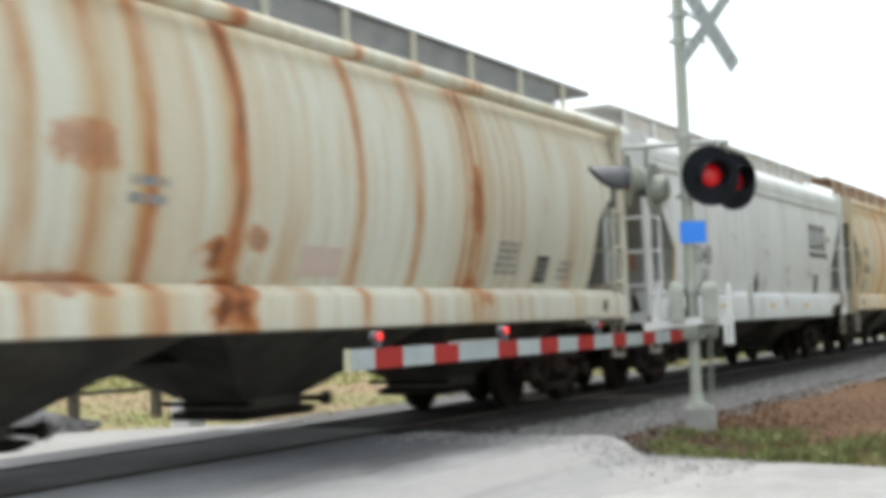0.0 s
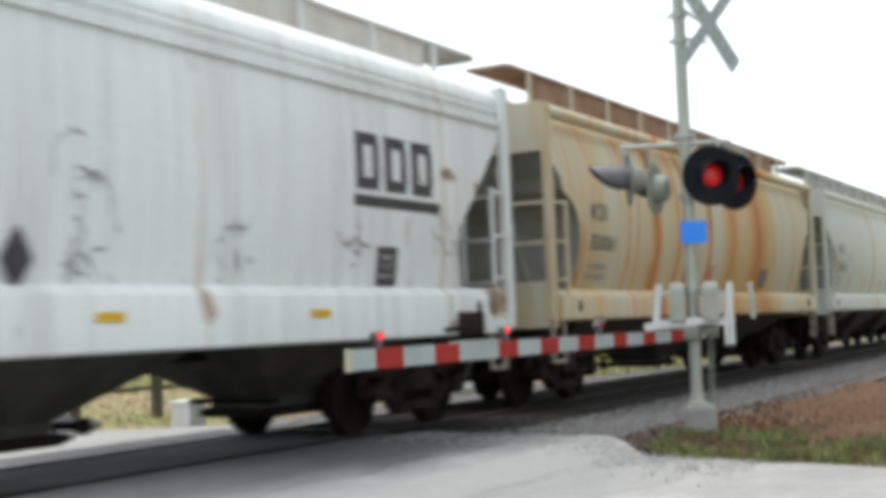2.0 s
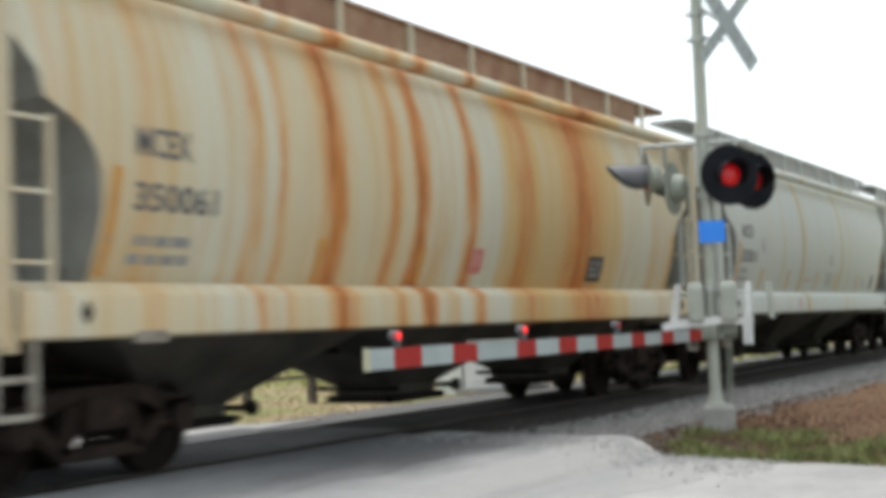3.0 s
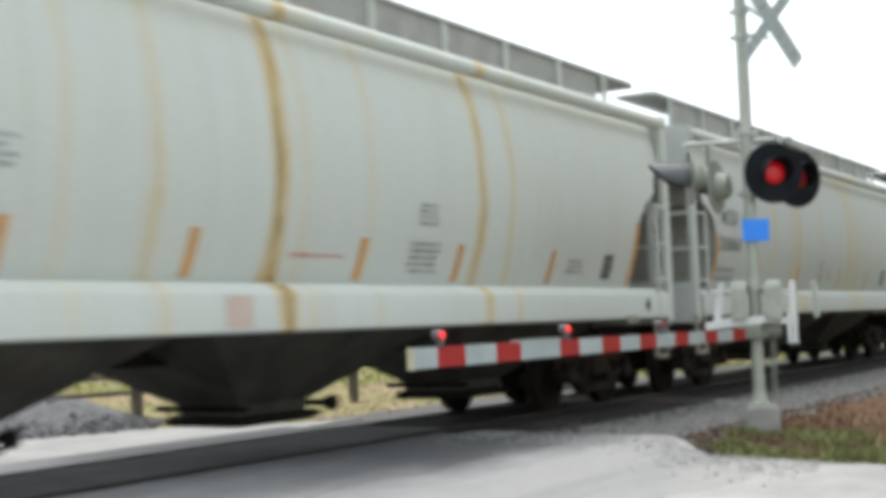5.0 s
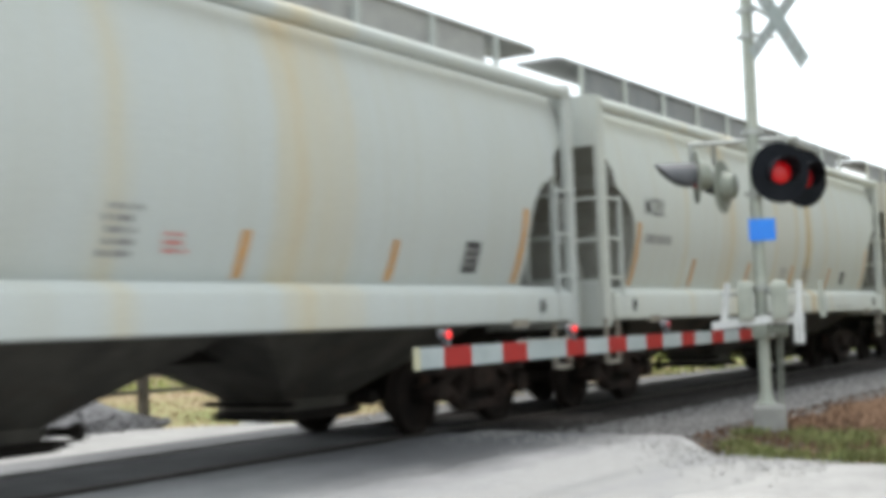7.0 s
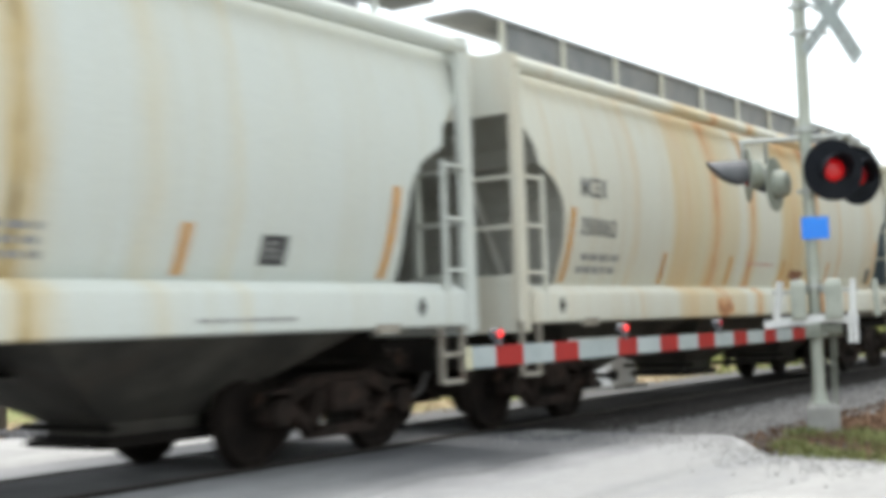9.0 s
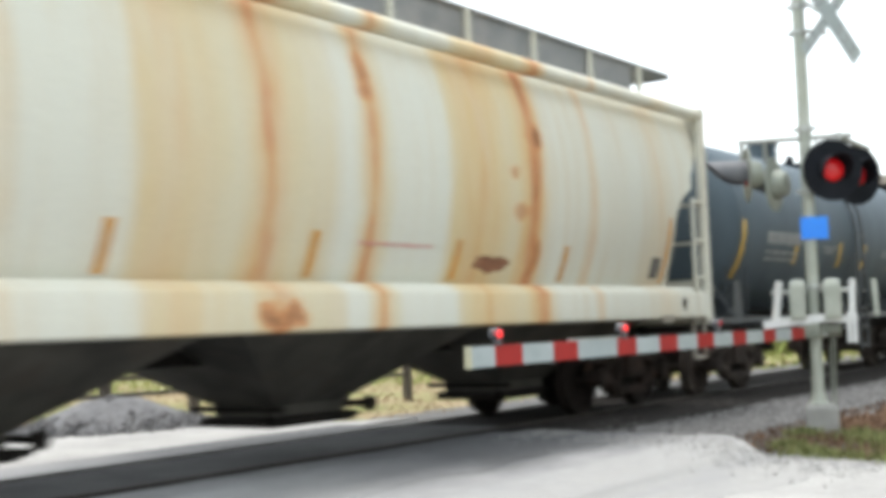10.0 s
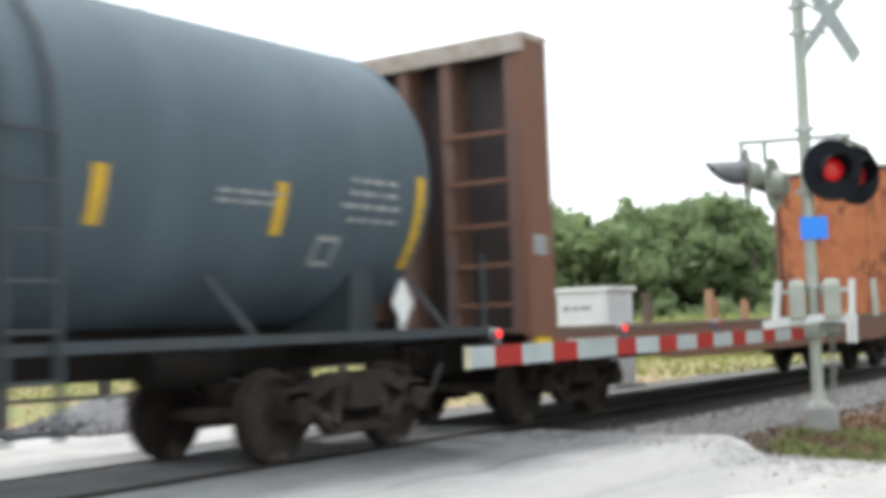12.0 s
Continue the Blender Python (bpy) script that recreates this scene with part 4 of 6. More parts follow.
    box(bm, 11.27, 11.33, -1.455, -1.43, 1.2, 1.6)
    part("placard", bm, M_WHITE, car, "white diamond placard")
    truck(car, 1.75, 0.42)
    truck(car, 11.1, 0.42)
    coupler(car, 0.0, -1)
    coupler(car, 12.9, 1)
    CARS.append((car, x0))
    return car


M_TANKTRIM = plain("blue_grey_trim_paint", (0.050, 0.060, 0.070), (0.036, 0.043, 0.050), 2.0, 0.5)
tank_car(111.75)


# bulkhead flat car
def flat_car(x0):
    car = tagged(new("flat_car"), "empty rusty bulkhead flat car with tall ribbed end walls", "flat car", "freight train cars")
    rust = plain("dark_rusted_steel", (0.165, 0.085, 0.062), (0.20, 0.088, 0.052), 1.6, 0.75, 0.1, stain=(0.26, 0.12, 0.06), stain_at=0.60, vec_scale=(1.5, 1.5, 0.35))
    inner = plain("orange_rusted_steel", (0.42, 0.13, 0.06), (0.52, 0.20, 0.08), 2.6, 0.8, 0.0, stain=(0.16, 0.06, 0.035), stain_at=0.52, vec_scale=(1, 1.6, 0.9))
    plank = plain("weathered_deck_plank", (0.16, 0.11, 0.085), (0.11, 0.08, 0.065), 3.0, 0.9, vec_scale=(2, 0.4, 1))
    LL = 17.0
    bm = B()
    for s in (-1, 1):
        prism(bm, [(0, 0.84), (0, 1.12), (LL, 1.12), (LL, 0.84), (LL - 2.8, 0.82), (LL - 3.8, 0.72), (3.8, 0.72), (2.8, 0.82)], min(s * 1.52, s * 1.6), max(s * 1.52, s * 1.6))
    part("side_sill", bm, rust, car)
    bm = B()
    box(bm, 0.05, LL - 0.05, -0.3, 0.3, 0.7, 1.12)
    for k in range(12):
        x = 0.6 + k * (LL - 1.2) / 11
        box(bm, x - 0.06, x + 0.06, -1.52, 1.52, 0.9, 1.1)
    part("underframe", bm, M_SHADEGRIME, car)
    pl = None
    n = 56
    for k in range(n):
        x = 0.5 + k * (LL - 1.0) / n
        if pl is None:
            bm = B()
            box(bm, 0.006, (LL - 1.0) / n - 0.006, -1.6, 1.6, 1.12, 1.185)
            pl = part("deck_plank", bm, plank, car)
            pl.location.x = x
        else:
            same(pl, car, pose(x, 0, 0.006 * math.sin(k * 2.3), 0, 0, 0))
    for end in (0, 1):
        def fx(x):
            return x if not end else LL - x
        lo = lambda p, q: (min(fx(p), fx(q)), max(fx(p), fx(q)))
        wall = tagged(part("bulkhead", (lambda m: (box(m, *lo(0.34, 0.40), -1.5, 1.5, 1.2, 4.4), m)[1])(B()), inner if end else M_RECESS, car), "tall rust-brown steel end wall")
        if end:
            for r_ in range(26):
                bm = B()
                z = 1.22 + r_ * 0.122
                for c_ in range(3):
                    y = -1.48 + c_ * 0.99
                    dx = 0.02 + 0.012 * math.sin(r_ * 5.1 + c_ * 2.7)
                    box(bm, fx(0.40) - 0.03 - dx, fx(0.40), y, y + 0.975, z, z + 0.112)
                part("lining_board", bm, inner, wall)
        for y in (-1.5, -0.62, 0.0, 0.62, 1.36):
            bm = B()
            box(bm, *lo(0.0, 0.34), y - (0.0 if y < -1 else 0.0), y + 0.16, 1.15, 4.42, 0.008)
            part("rib", bm, M_RIB, wall)
        bm = B()
        box(bm, *lo(-0.02, 0.50), -1.62, -1.5, 1.12, 4.45, 0.012)
        part("side_post", bm, rust, wall)
        bm = B()
        box(bm, *lo(-0.02, 0.50), 1.5, 1.62, 1.12, 4.45, 0.012)
        part("side_post", bm, rust, wall)
        bm = B()
        box(bm, *lo(-0.04, 0.52), -1.62, 1.62, 4.45, 4.53, 0.012)
        box(bm, *lo(-0.05, 0.0), -1.62, 1.62, 4.30, 4.47, 0.008)
        part("cap", bm, plain("pale_rust_cap", (0.30, 0.24, 0.20), (0.42, 0.38, 0.34), 4.0, 0.8, stain=(0.2, 0.1, 0.06)), wall, "paler weathered top cap")
        for z in (1.45, 1.9, 2.35, 2.85, 3.4):
            bm = B()
            box(bm, *lo(-0.03, 0.02), -1.36, -0.5, z, z + 0.05)
            part("rung", bm, rust, wall)
        bm = B()
        box(bm, *lo(0.05, 0.32), -1.632, -1.62, 2.02, 2.24)
        part("notice", bm, M_PALE_INK, wall, "small white worn notice")
        bm = B()
        box(bm, *lo(0.02, 0.36), -1.63, -1.60, 1.0, 1.1)
        part("reflector_strip", bm, M_YELLOW_TAPE, car, "yellow reflector strip")
    # stake posts on the far edge
    for x, h, m_ in ((9.2, 0.55, plank), (12.1, 0.62, M_STAKE), (12.35, 0.42, M_STAKE), (14.0, 0.42, M_STAKE)):
        bm = B()
        box(bm, x - 0.07, x + 0.07, 1.38, 1.52, 1.17, 1.18 + h, 0.01)
        part("stake", bm, m_, car, "short wooden stake post")
    truck(car, 2.0, 0.42)
    truck(car, LL - 2.0, 0.42)
    coupler(car, 0.0, -1)
    coupler(car, LL, 1)
    CARS.append((car, x0))


# plate between the ribs: the recess shade is put into its brown
M_RECESS = plain("recess_shade_brown", (0.075, 0.055, 0.05), (0.05, 0.042, 0.042), 2.0, 0.8)
M_RIB = plain("brown_grey_rib", (0.175, 0.10, 0.08), (0.13, 0.07, 0.052), 2.0, 0.75, stain=(0.25, 0.12, 0.06), stain_at=0.6, vec_scale=(1, 1, 0.4))
M_STAKE = plain("raw_tan_wood", (0.48, 0.28, 0.16), (0.38, 0.22, 0.13), 4.0, 0.85)
flat_car(125.25)


# ---- crossing signal with gate ----
MX, MY = 13.75, 4.70
FWD, RGT = Vector((0.946, 0.324, 0)), Vector((0.324, -0.946, 0))     # away from the viewer at the mast, and to the right


def lamp_head(parent, centre, facing, lens, back, hood_len=0.34, disc=0.31):
    """One flashing-light head: round background, housing, hood, lens."""
    q = Vector(facing).normalized().to_track_quat("Z", "Y").to_matrix().to_4x4()
    m = Matrix.Translation(centre) @ q
    bm = B()
    lathe(bm, [(0.16, -0.012), (disc - 0.005, -0.006), (disc, 0.0), (disc - 0.005, 0.008), (0.16, 0.006)], 36, m)
    ob = part("lamp_head", bm, back, parent, smooth=35)
    bm = B()
    lathe(bm, [(0.07, -0.17), (0.13, -0.15), (0.165, -0.06), (0.165, -0.008)], 24, m)
    part("housing", bm, M_BACKGREY, ob, smooth=40)
    bm = B()
    lathe(bm, [(0.125, 0.01), (0.12, 0.03), (0.085, 0.045), (0.02, 0.052)], 28, m)
    part("lens", bm, lens, ob, "red signal lens", smooth=60)
    bm = B()
    n = 22
    up = (q.to_3x3().inverted() @ Vector((0, 0, 1)))
    a_up = math.atan2(up.y, up.x)
    inner, outer = [], []
    for k in range(n + 1):
        f_ = k / n
        aa = a_up + radians(-125 + 250 * f_)
        reach = hood_len * (0.25 + 0.75 * math.sin(math.pi * f_) ** 0.7)
        for rr, lst in ((0.16, inner), (0.168, outer)):
            lst.append((bm.verts.new(m @ Vector((rr * math.cos(aa), rr * math.sin(aa), 0.008))), bm.verts.new(m @ Vector((rr * math.cos(aa), rr * math.sin(aa), reach)))))
    for k in range(n):
        for lst in (inner, outer):
            bm.faces.new((lst[k][0], lst[k][1], lst[k + 1][1], lst[k + 1][0]))
        bm.faces.new((inner[k][1], inner[k + 1][1], outer[k + 1][1], outer[k][1]))
    part("hood", bm, M_HOOD if back is M_BACKGREY else M_SIGNBLACK, ob, smooth=40)
    return ob


def crossing_signal():
    sig = tagged(new("crossing_signal"), "silver mast with crossbuck, red flashing lights and gate mechanism", "crossing signal")
    base = Vector((MX, MY, 0))

    def at(r, f, z):
        return base + RGT * r + FWD * f + Vector((0, 0, z))

    bm = B()
    rod(bm, (MX, MY, 0.2), (MX, MY, 5.9), 0.066, 20)
    part("mast", bm, M_MASTPAINT, sig, smooth=40)
    bm = B()
    lathe(bm, [(0.11, 0.24), (0.11, 0.27), (0.085, 0.29), (0.076, 0.36), (0.07, 0.38)], 18, Matrix.Translation((MX, MY, 0)))
    part("mast_foot", bm, M_MASTPAINT, sig, smooth=35)
    bm = B()
    o = 0.17
    ring = []
    for z, w in ((-0.5, o + 0.02), (0.21, o), (0.25, o - 0.03)):
        ring.append([bm.verts.new(at(0.03 + sx * w, sy * w, z)) for sx, sy in ((-1, -1), (1, -1), (1, 1), (-1, 1))])
    for p, q in zip(ring, ring[1:]):
        for i in range(4):
            bm.faces.new((p[i], p[(i + 1) % 4], q[(i + 1) % 4], q[i]))
    bm.faces.new(ring[-1])
    part("foundation", bm, M_CONCRETE, sig, "square concrete foundation")
    for r_, f_ in ((0.16, 0.1), (0.2, 0.0)):
        bm = B()
        rod(bm, at(r_ * 0.9, f_, 0.2), at(r_, f_, 1.0), 0.011, 8)
        rod(bm, at(r_, f_, 1.0), at(r_ - 0.1, f_, 1.15), 0.011, 8)
        part("conduit", bm, M_BACKGREY, sig)
    for z in (1.02, 1.55, 2.62, 3.32, 4.42, 4.72):
        bm = B()
        lathe(bm, [(0.06, z - 0.035), (0.085, z - 0.03), (0.085, z + 0.03), (0.06, z + 0.035)], 16, Matrix.Translation((MX, MY, 0)))
        box(bm, MX - 0.02, MX + 0.02, MY - 0.13, MY + 0.13, z - 0.02, z + 0.02)
        part("clamp", bm, M_GALV, sig)
    # crossbuck, set beside the mast on a bracket
    n = Vector((math.cos(radians(69)), math.sin(radians(69)), 0))
    t = Vector((n.y, -n.x, 0))
    cx = at(0.325, -0.08, 4.565)
    bm = B()
    rod(bm, at(0, 0, 4.45), cx + Vector((0, 0, -0.2)) + n * 0.03, 0.02, 8)
    rod(bm, at(0, 0, 4.82), cx + n * 0.03, 0.02, 8)
    part("crossbuck_bracket", bm, M_GALV, sig)
    for s, off in ((1, 0.0), (-1, -0.012)):
        d = (t * s + Vector((0, 0, 1))).normalized()
        e = d.cross(n).normalized()
        bm = B()
        vs = [bm.verts.new(cx + d * u * 0.64 + e * v * (0.115 if s < 0 else 0.07) + n * (off + w * 0.003)) for w in (-1, 1) for u, v in ((-1, -1), (1, -1), (1, 1), (-1, 1))]
        for f_ in ((3, 2, 1, 0), (4, 5, 6, 7), (0, 1, 5, 4), (1, 2, 6, 5), (2, 3, 7, 6), (3, 0, 4, 7)):
            bm.faces.new([vs[i] for i in f_])
        blade = part("crossbuck_blade", bm, M_WHITE_SHEET, sig, "white crossbuck blade with dark letters")
        bm = B()
        for k in range(8):
            if k in (3, 4):
                continue
            u = (k - 3.5) * 0.14
            h = [cx + d * (u + du) + e * dv + n * (off - 0.0045) for du, dv in ((-0.04, -0.065), (0.04, -0.065), (0.04, 0.065), (-0.04, 0.065))]
            g_ = [cx + d * (u + du) + e * dv + n * (off - 0.0045) for du, dv in ((-0.012, -0.035), (0.04, -0.035), (0.04, 0.035), (-0.012, 0.035))]
            bm.faces.new([bm.verts.new(p) for p in (h[0], h[1], g_[1], g_[0])])
            bm.faces.new([bm.verts.new(p) for p in (h[0], g_[0], g_[3], h[3])])
            bm.faces.new([bm.verts.new(p) for p in (g_[3], g_[2], h[2], h[3])])
        tagged(part("letter_bars", bm, M_PALE_INK, blade), kind="stuff")
    # light arms
    bm = B()
    rod(bm, at(-0.72, -0.15, 3.20), at(0.5, 0.15, 3.24), 0.03, 10)
    rod(bm, at(-0.44, 0.1, 2.98), at(-0.44, 0.0, 3.24), 0.026, 10)
    rod(bm, at(-0.69, -0.15, 2.92), at(-0.69, -0.15, 3.22), 0.026, 10)
    rod(bm, at(0.36, 0.02, 3.0), at(0.36, 0.02, 3.26), 0.03, 10)
    rod(bm, at(0.36, 0.05, 3.22), at(0.70, 0.62, 3.12), 0.03, 10)
    part("light_arm", bm, M_GALV, sig)
    face = -FWD * 0.93 + RGT * 0.36 + Vector((0, 0, -0.03))
    face2 = -FWD * 0.80 + RGT * 0.60 + Vector((0, 0, -0.03))
    lamp_head(sig, at(0.275, -0.10, 2.83), face, M_LENS, M_SIGNBLACK, 0.26, 0.345)
    lamp_head(sig, at(0.54, 0.42, 2.81), face2, M_LENS_DIM, M_SIGNBLACK, 0.26, 0.345)
    lamp_head(sig, at(-0.64, -0.15, 2.83), -RGT * 0.97 - FWD * 0.18, M_LENS_DIM, M_BACKGREY, 0.46)
    lamp_head(sig, at(-0.36, 0.10, 2.73), -RGT * 0.94 + FWD * 0.30, M_LENS_DIM, M_BACKGREY, 0.34)
    # blue notice
    bm = B()
    c = at(0.05, -0.085, 2.20)
    nn = (-FWD * 0.93 + RGT * 0.2).normalized()
    tt = Vector((-nn.y, nn.x, 0))
    vs = [bm.verts.new(c + tt * a_ + Vector((0, 0, b_)) + nn * d_) for d_ in (0, 0.004) for a_, b_ in ((-0.15, -0.125), (0.15, -0.125), (0.15, 0.125), (-0.15, 0.125))]
    for f_ in ((3, 2, 1, 0), (4, 5, 6, 7), (0, 1, 5, 4), (1, 2, 6, 5), (2, 3, 7, 6), (3, 0, 4, 7)):
        bm.faces.new([vs[i] for i in f_])
    part("notice_plate", bm, M_BLUE, sig, "bright blue rectangular notice plate")
    # gate mechanism: two housings, main shaft, support arms, counterweights
    for r_, w in ((-0.17, 0.085), (0.2, 0.09)):
        bm = B()
        ring = []
        for z, k in ((1.18, 0.94), (1.22, 1.0), (1.56, 1.0), (1.61, 0.9), (1.63, 0.6)):
            ring.append([bm.verts.new(at(r_ + sx * w * k, sy * 0.2 * k + 0.02, z)) for sx, sy in ((-1, -1), (1, -1), (1, 1), (-1, 1))])
        for p, q in zip(ring, ring[1:]):
            for i in range(4):
                bm.faces.new((p[i], p[(i + 1) % 4], q[(i + 1) % 4], q[i]))
        bm.faces.new(ring[0])
        bm.faces.new(ring[-1])
        part("gate_housing", bm, M_MASTPAINT, sig, "pale grey-green gate mechanism housing")
    bm = B()
    rod(bm, at(-0.45, 0.0, 1.50), at(0.46, 0.0, 1.50), 0.024, 10)
    rod(bm, at(-0.45, 0.0, 1.20), at(0.46, 0.0, 1.18), 0.03, 10)
    part("shaft", bm, M_GALV, sig)
    bm = B()
    beam(bm, at(-0.42, -0.1, 1.16), at(-0.36, -0.05, 1.62), 0.07, 0.05)
    beam(bm, at(-0.55, -0.1, 1.14), at(0.1, -0.12, 1.20), 0.06, 0.09)
    part("support_arm", bm, M_WHITE, sig, "white gate support arm")
    bm = B()
    beam(bm, at(0.40, -0.05, 1.18), at(0.42, 0.0, 1.62), 0.06, 0.045)
    beam(bm, at(0.05, -0.12, 1.20), at(0.42, -0.05, 1.17), 0.06, 0.08)
    part("support_arm", bm, M_WHITE, sig, "white gate support arm")
    for r_ in (0.34, 0.40):
        bm = B()
        o = [at(r_, -0.12, 0.92), at(r_ + 0.045, -0.12, 0.92), at(r_ + 0.045, 0.12, 0.92), at(r_, 0.12, 0.92)]
        lo_ = [bm.verts.new(p) for p in o]
        hi_ = [bm.verts.new(p + Vector((0, 0, 0.34))) for p in o]
        bm.faces.new(lo_)
        bm.faces.new(hi_[::-1])
        for i in range(4):
            bm.faces.new((lo_[i], hi_[i], hi_[(i + 1) % 4], lo_[(i + 1) % 4]))
        part("counterweight", bm, M_WHITE, sig, "white counterweight plate")
    bm = B()
    beam(bm, at(0.68, 0.35, 1.2), at(0.66, 0.35, 1.62), 0.09, 0.06)
    part("support_arm", bm, M_MASTPAINT, sig)
    bm = B()
    box(bm, MX - 0.16, MX + 0.14, MY - 0.10, MY + 0.14, 0.98, 1.15, 0.02)
    rod(bm, at(-0.1, 0.05, 1.08), at(0.28, 0.05, 1.08), 0.09, 12)
    part("gear_box", bm, M_BACKGREY, sig)
    return sig


crossing_signal()


def gate_arm():
    """Lowered arm, striped red and white, parallel to the track, with three lamps."""
    arm = tagged(new("gate_arm"), "lowered crossing gate arm striped red and white with red lamps", "gate arm")
    y = MY
    edges = [6.83, 7.12, 7.48, 7.91, 8.28, 8.92, 9.28, 9.71, 10.08, 10.50, 10.88, 11.33, 11.68, 12.13, 12.48, 12.95, 13.35]

    def half(x):
        return 0.070 - (x - 6.8) * 0.0015

    for k, (p, q) in enumerate(zip(edges, edges[1:])):
        bm = B()
        d = 0.02 if p < 8.5 else 0.014
        zc = 1.085
        vs = []
        for x in (p, q):
            h = half(x)
            vs.append([bm.verts.new((x, y + s * d, zc + g * h)) for s, g in ((-1, -1), (-1, 1), (1, 1), (1, -1))])
        for i in range(4):
            bm.faces.new((vs[0][i], vs[1][i], vs[1][(i + 1) % 4], vs[0][(i + 1) % 4]))
        bm.faces.new(vs[0])
        bm.faces.new(vs[1][::-1])
        part("stripe", bm, M_RED_SHEET if k % 2 else M_WHITE_SHEET, arm, "red stripe" if k % 2 else "white stripe")
    bm = B()
    box(bm, 8.2, 8.95, y - 0.026, y + 0.026, 1.154, 1.168)
    part("splice", bm, M_GALV, arm)
    bm = B()
    box(bm, 6.815, 6.829, y - 0.025, y + 0.025, 1.01, 1.16)
    part("end_cap", bm, M_YELLOW_END, arm)
    for k, (x, m_) in enumerate(((7.19, M_ARMLAMP), (9.08, M_ARMLAMP), (11.02, M_ARMLAMP_DIM))):
        bm = B()
        box(bm, x - 0.022, x + 0.022, y - 0.02, y + 0.02, 1.14, 1.20)
        rod(bm, (x, y - 0.02, 1.235), (x, y + 0.05, 1.235), 0.038, 16)
        lamp = part("arm_lamp", bm, M_HOOD, arm)
        bm = B()
        dvec = Vector((-0.65, -0.76, 0)).normalized()
        lathe(bm, [(0.034, 0.0), (0.030, 0.024), (0.014, 0.034)], 16, Matrix.Translation((x, y, 1.235)) @ dvec.to_track_quat("Z", "Y").to_matrix().to_4x4())
        part("lens", bm, m_, lamp, "lit red lens", smooth=60)
    bm = B()
    pts = [(x, y + 0.022, 1.13 + 0.015 * math.sin(x * 4)) for x in np.linspace(7.19, 13.4, 24)]
    for p, q in zip(pts, pts[1:]):
        rod(bm, p, q, 0.008, 5)
    part("cable", bm, M_RUBBER, arm)
    arm.location.z = -0.042
    return arm


M_YELLOW_END = plain("weathered_yellow_white", (0.55, 0.53, 0.36), (0.45, 0.44, 0.33), 5.0)
gate_arm()


# ---- ground, road, ballast, track ----
def sheet(name, material, xs, ys, zf, label, category, kind="structure"):
    bm = B()
    g = [[bm.verts.new((x, y, zf(x, y))) for x in xs] for y in ys]
    for a_, b_ in zip(g, g[1:]):
        for i in range(len(xs) - 1):
            bm.faces.new((a_[i], a_[i + 1], b_[i + 1], b_[i]))
    o = part(name, bm, material)
    o.data.shade_smooth()
    return tagged(o, label, category, kind=kind)


def ground_material():
    m, nt, bsdf = nodes_of("field_soil_and_grass")
    tc = nt.nodes.new("ShaderNodeTexCoord").outputs["Object"]
    n1 = noise_node(nt, tc, 0.22, 6.0, 0.65)
    n2 = noise_node(nt, tc, 1.7, 6.0, 0.65)
    n3 = noise_node(nt, tc, 22.0, 5.0, 0.7)
    c = mix_node(nt, ramp_node(nt, n1, [(0.42, 0.0), (0.58, 1.0)]), (0.33, 0.245, 0.145), (0.19, 0.23, 0.065))
    c = mix_node(nt, ramp_node(nt, n2, [(0.45, 0.0), (0.68, 0.8)]), c, (0.34, 0.24, 0.14))
    c = mix_node(nt, 0.6, c, ramp_node(nt, n3, [(0.3, 0.5), (0.7, 1.0)]), "MULTIPLY")
    nt.links.new(c, bsdf.inputs["Base Color"])
    bsdf.inputs["Roughness"].default_value = 0.95
    bump(nt, bsdf, n3, 0.5, 0.05)
    return m


def asphalt_material(name, a_, b_, grit=0.5):
    m, nt, bsdf = nodes_of(name)
    tc = nt.nodes.new("ShaderNodeTexCoord").outputs["Object"]
    n1 = noise_node(nt, tc, 0.7, 5.0, 0.6)
    n2 = noise_node(nt, tc, 5.0, 6.0, 0.7)
    n3 = noise_node(nt, tc, 70.0, 4.0, 0.7)
    c = mix_node(nt, ramp_node(nt, n1, [(0.35, 0.0), (0.65, 1.0)]), a_, b_)
    c = mix_node(nt, 0.4, c, ramp_node(nt, n2, [(0.3, 0.65), (0.7, 1.15)]), "MULTIPLY")
    c = mix_node(nt, grit, c, ramp_node(nt, n3, [(0.3, 0.6), (0.7, 1.2)]), "MULTIPLY")
    nt.links.new(c, bsdf.inputs["Base Color"])
    bsdf.inputs["Roughness"].default_value = 0.92
    bsdf.inputs["Specular IOR Level"].default_value = 0.1
    bump(nt, bsdf, n3, 0.5, 0.01)
    return m


M_GROUND = ground_material()


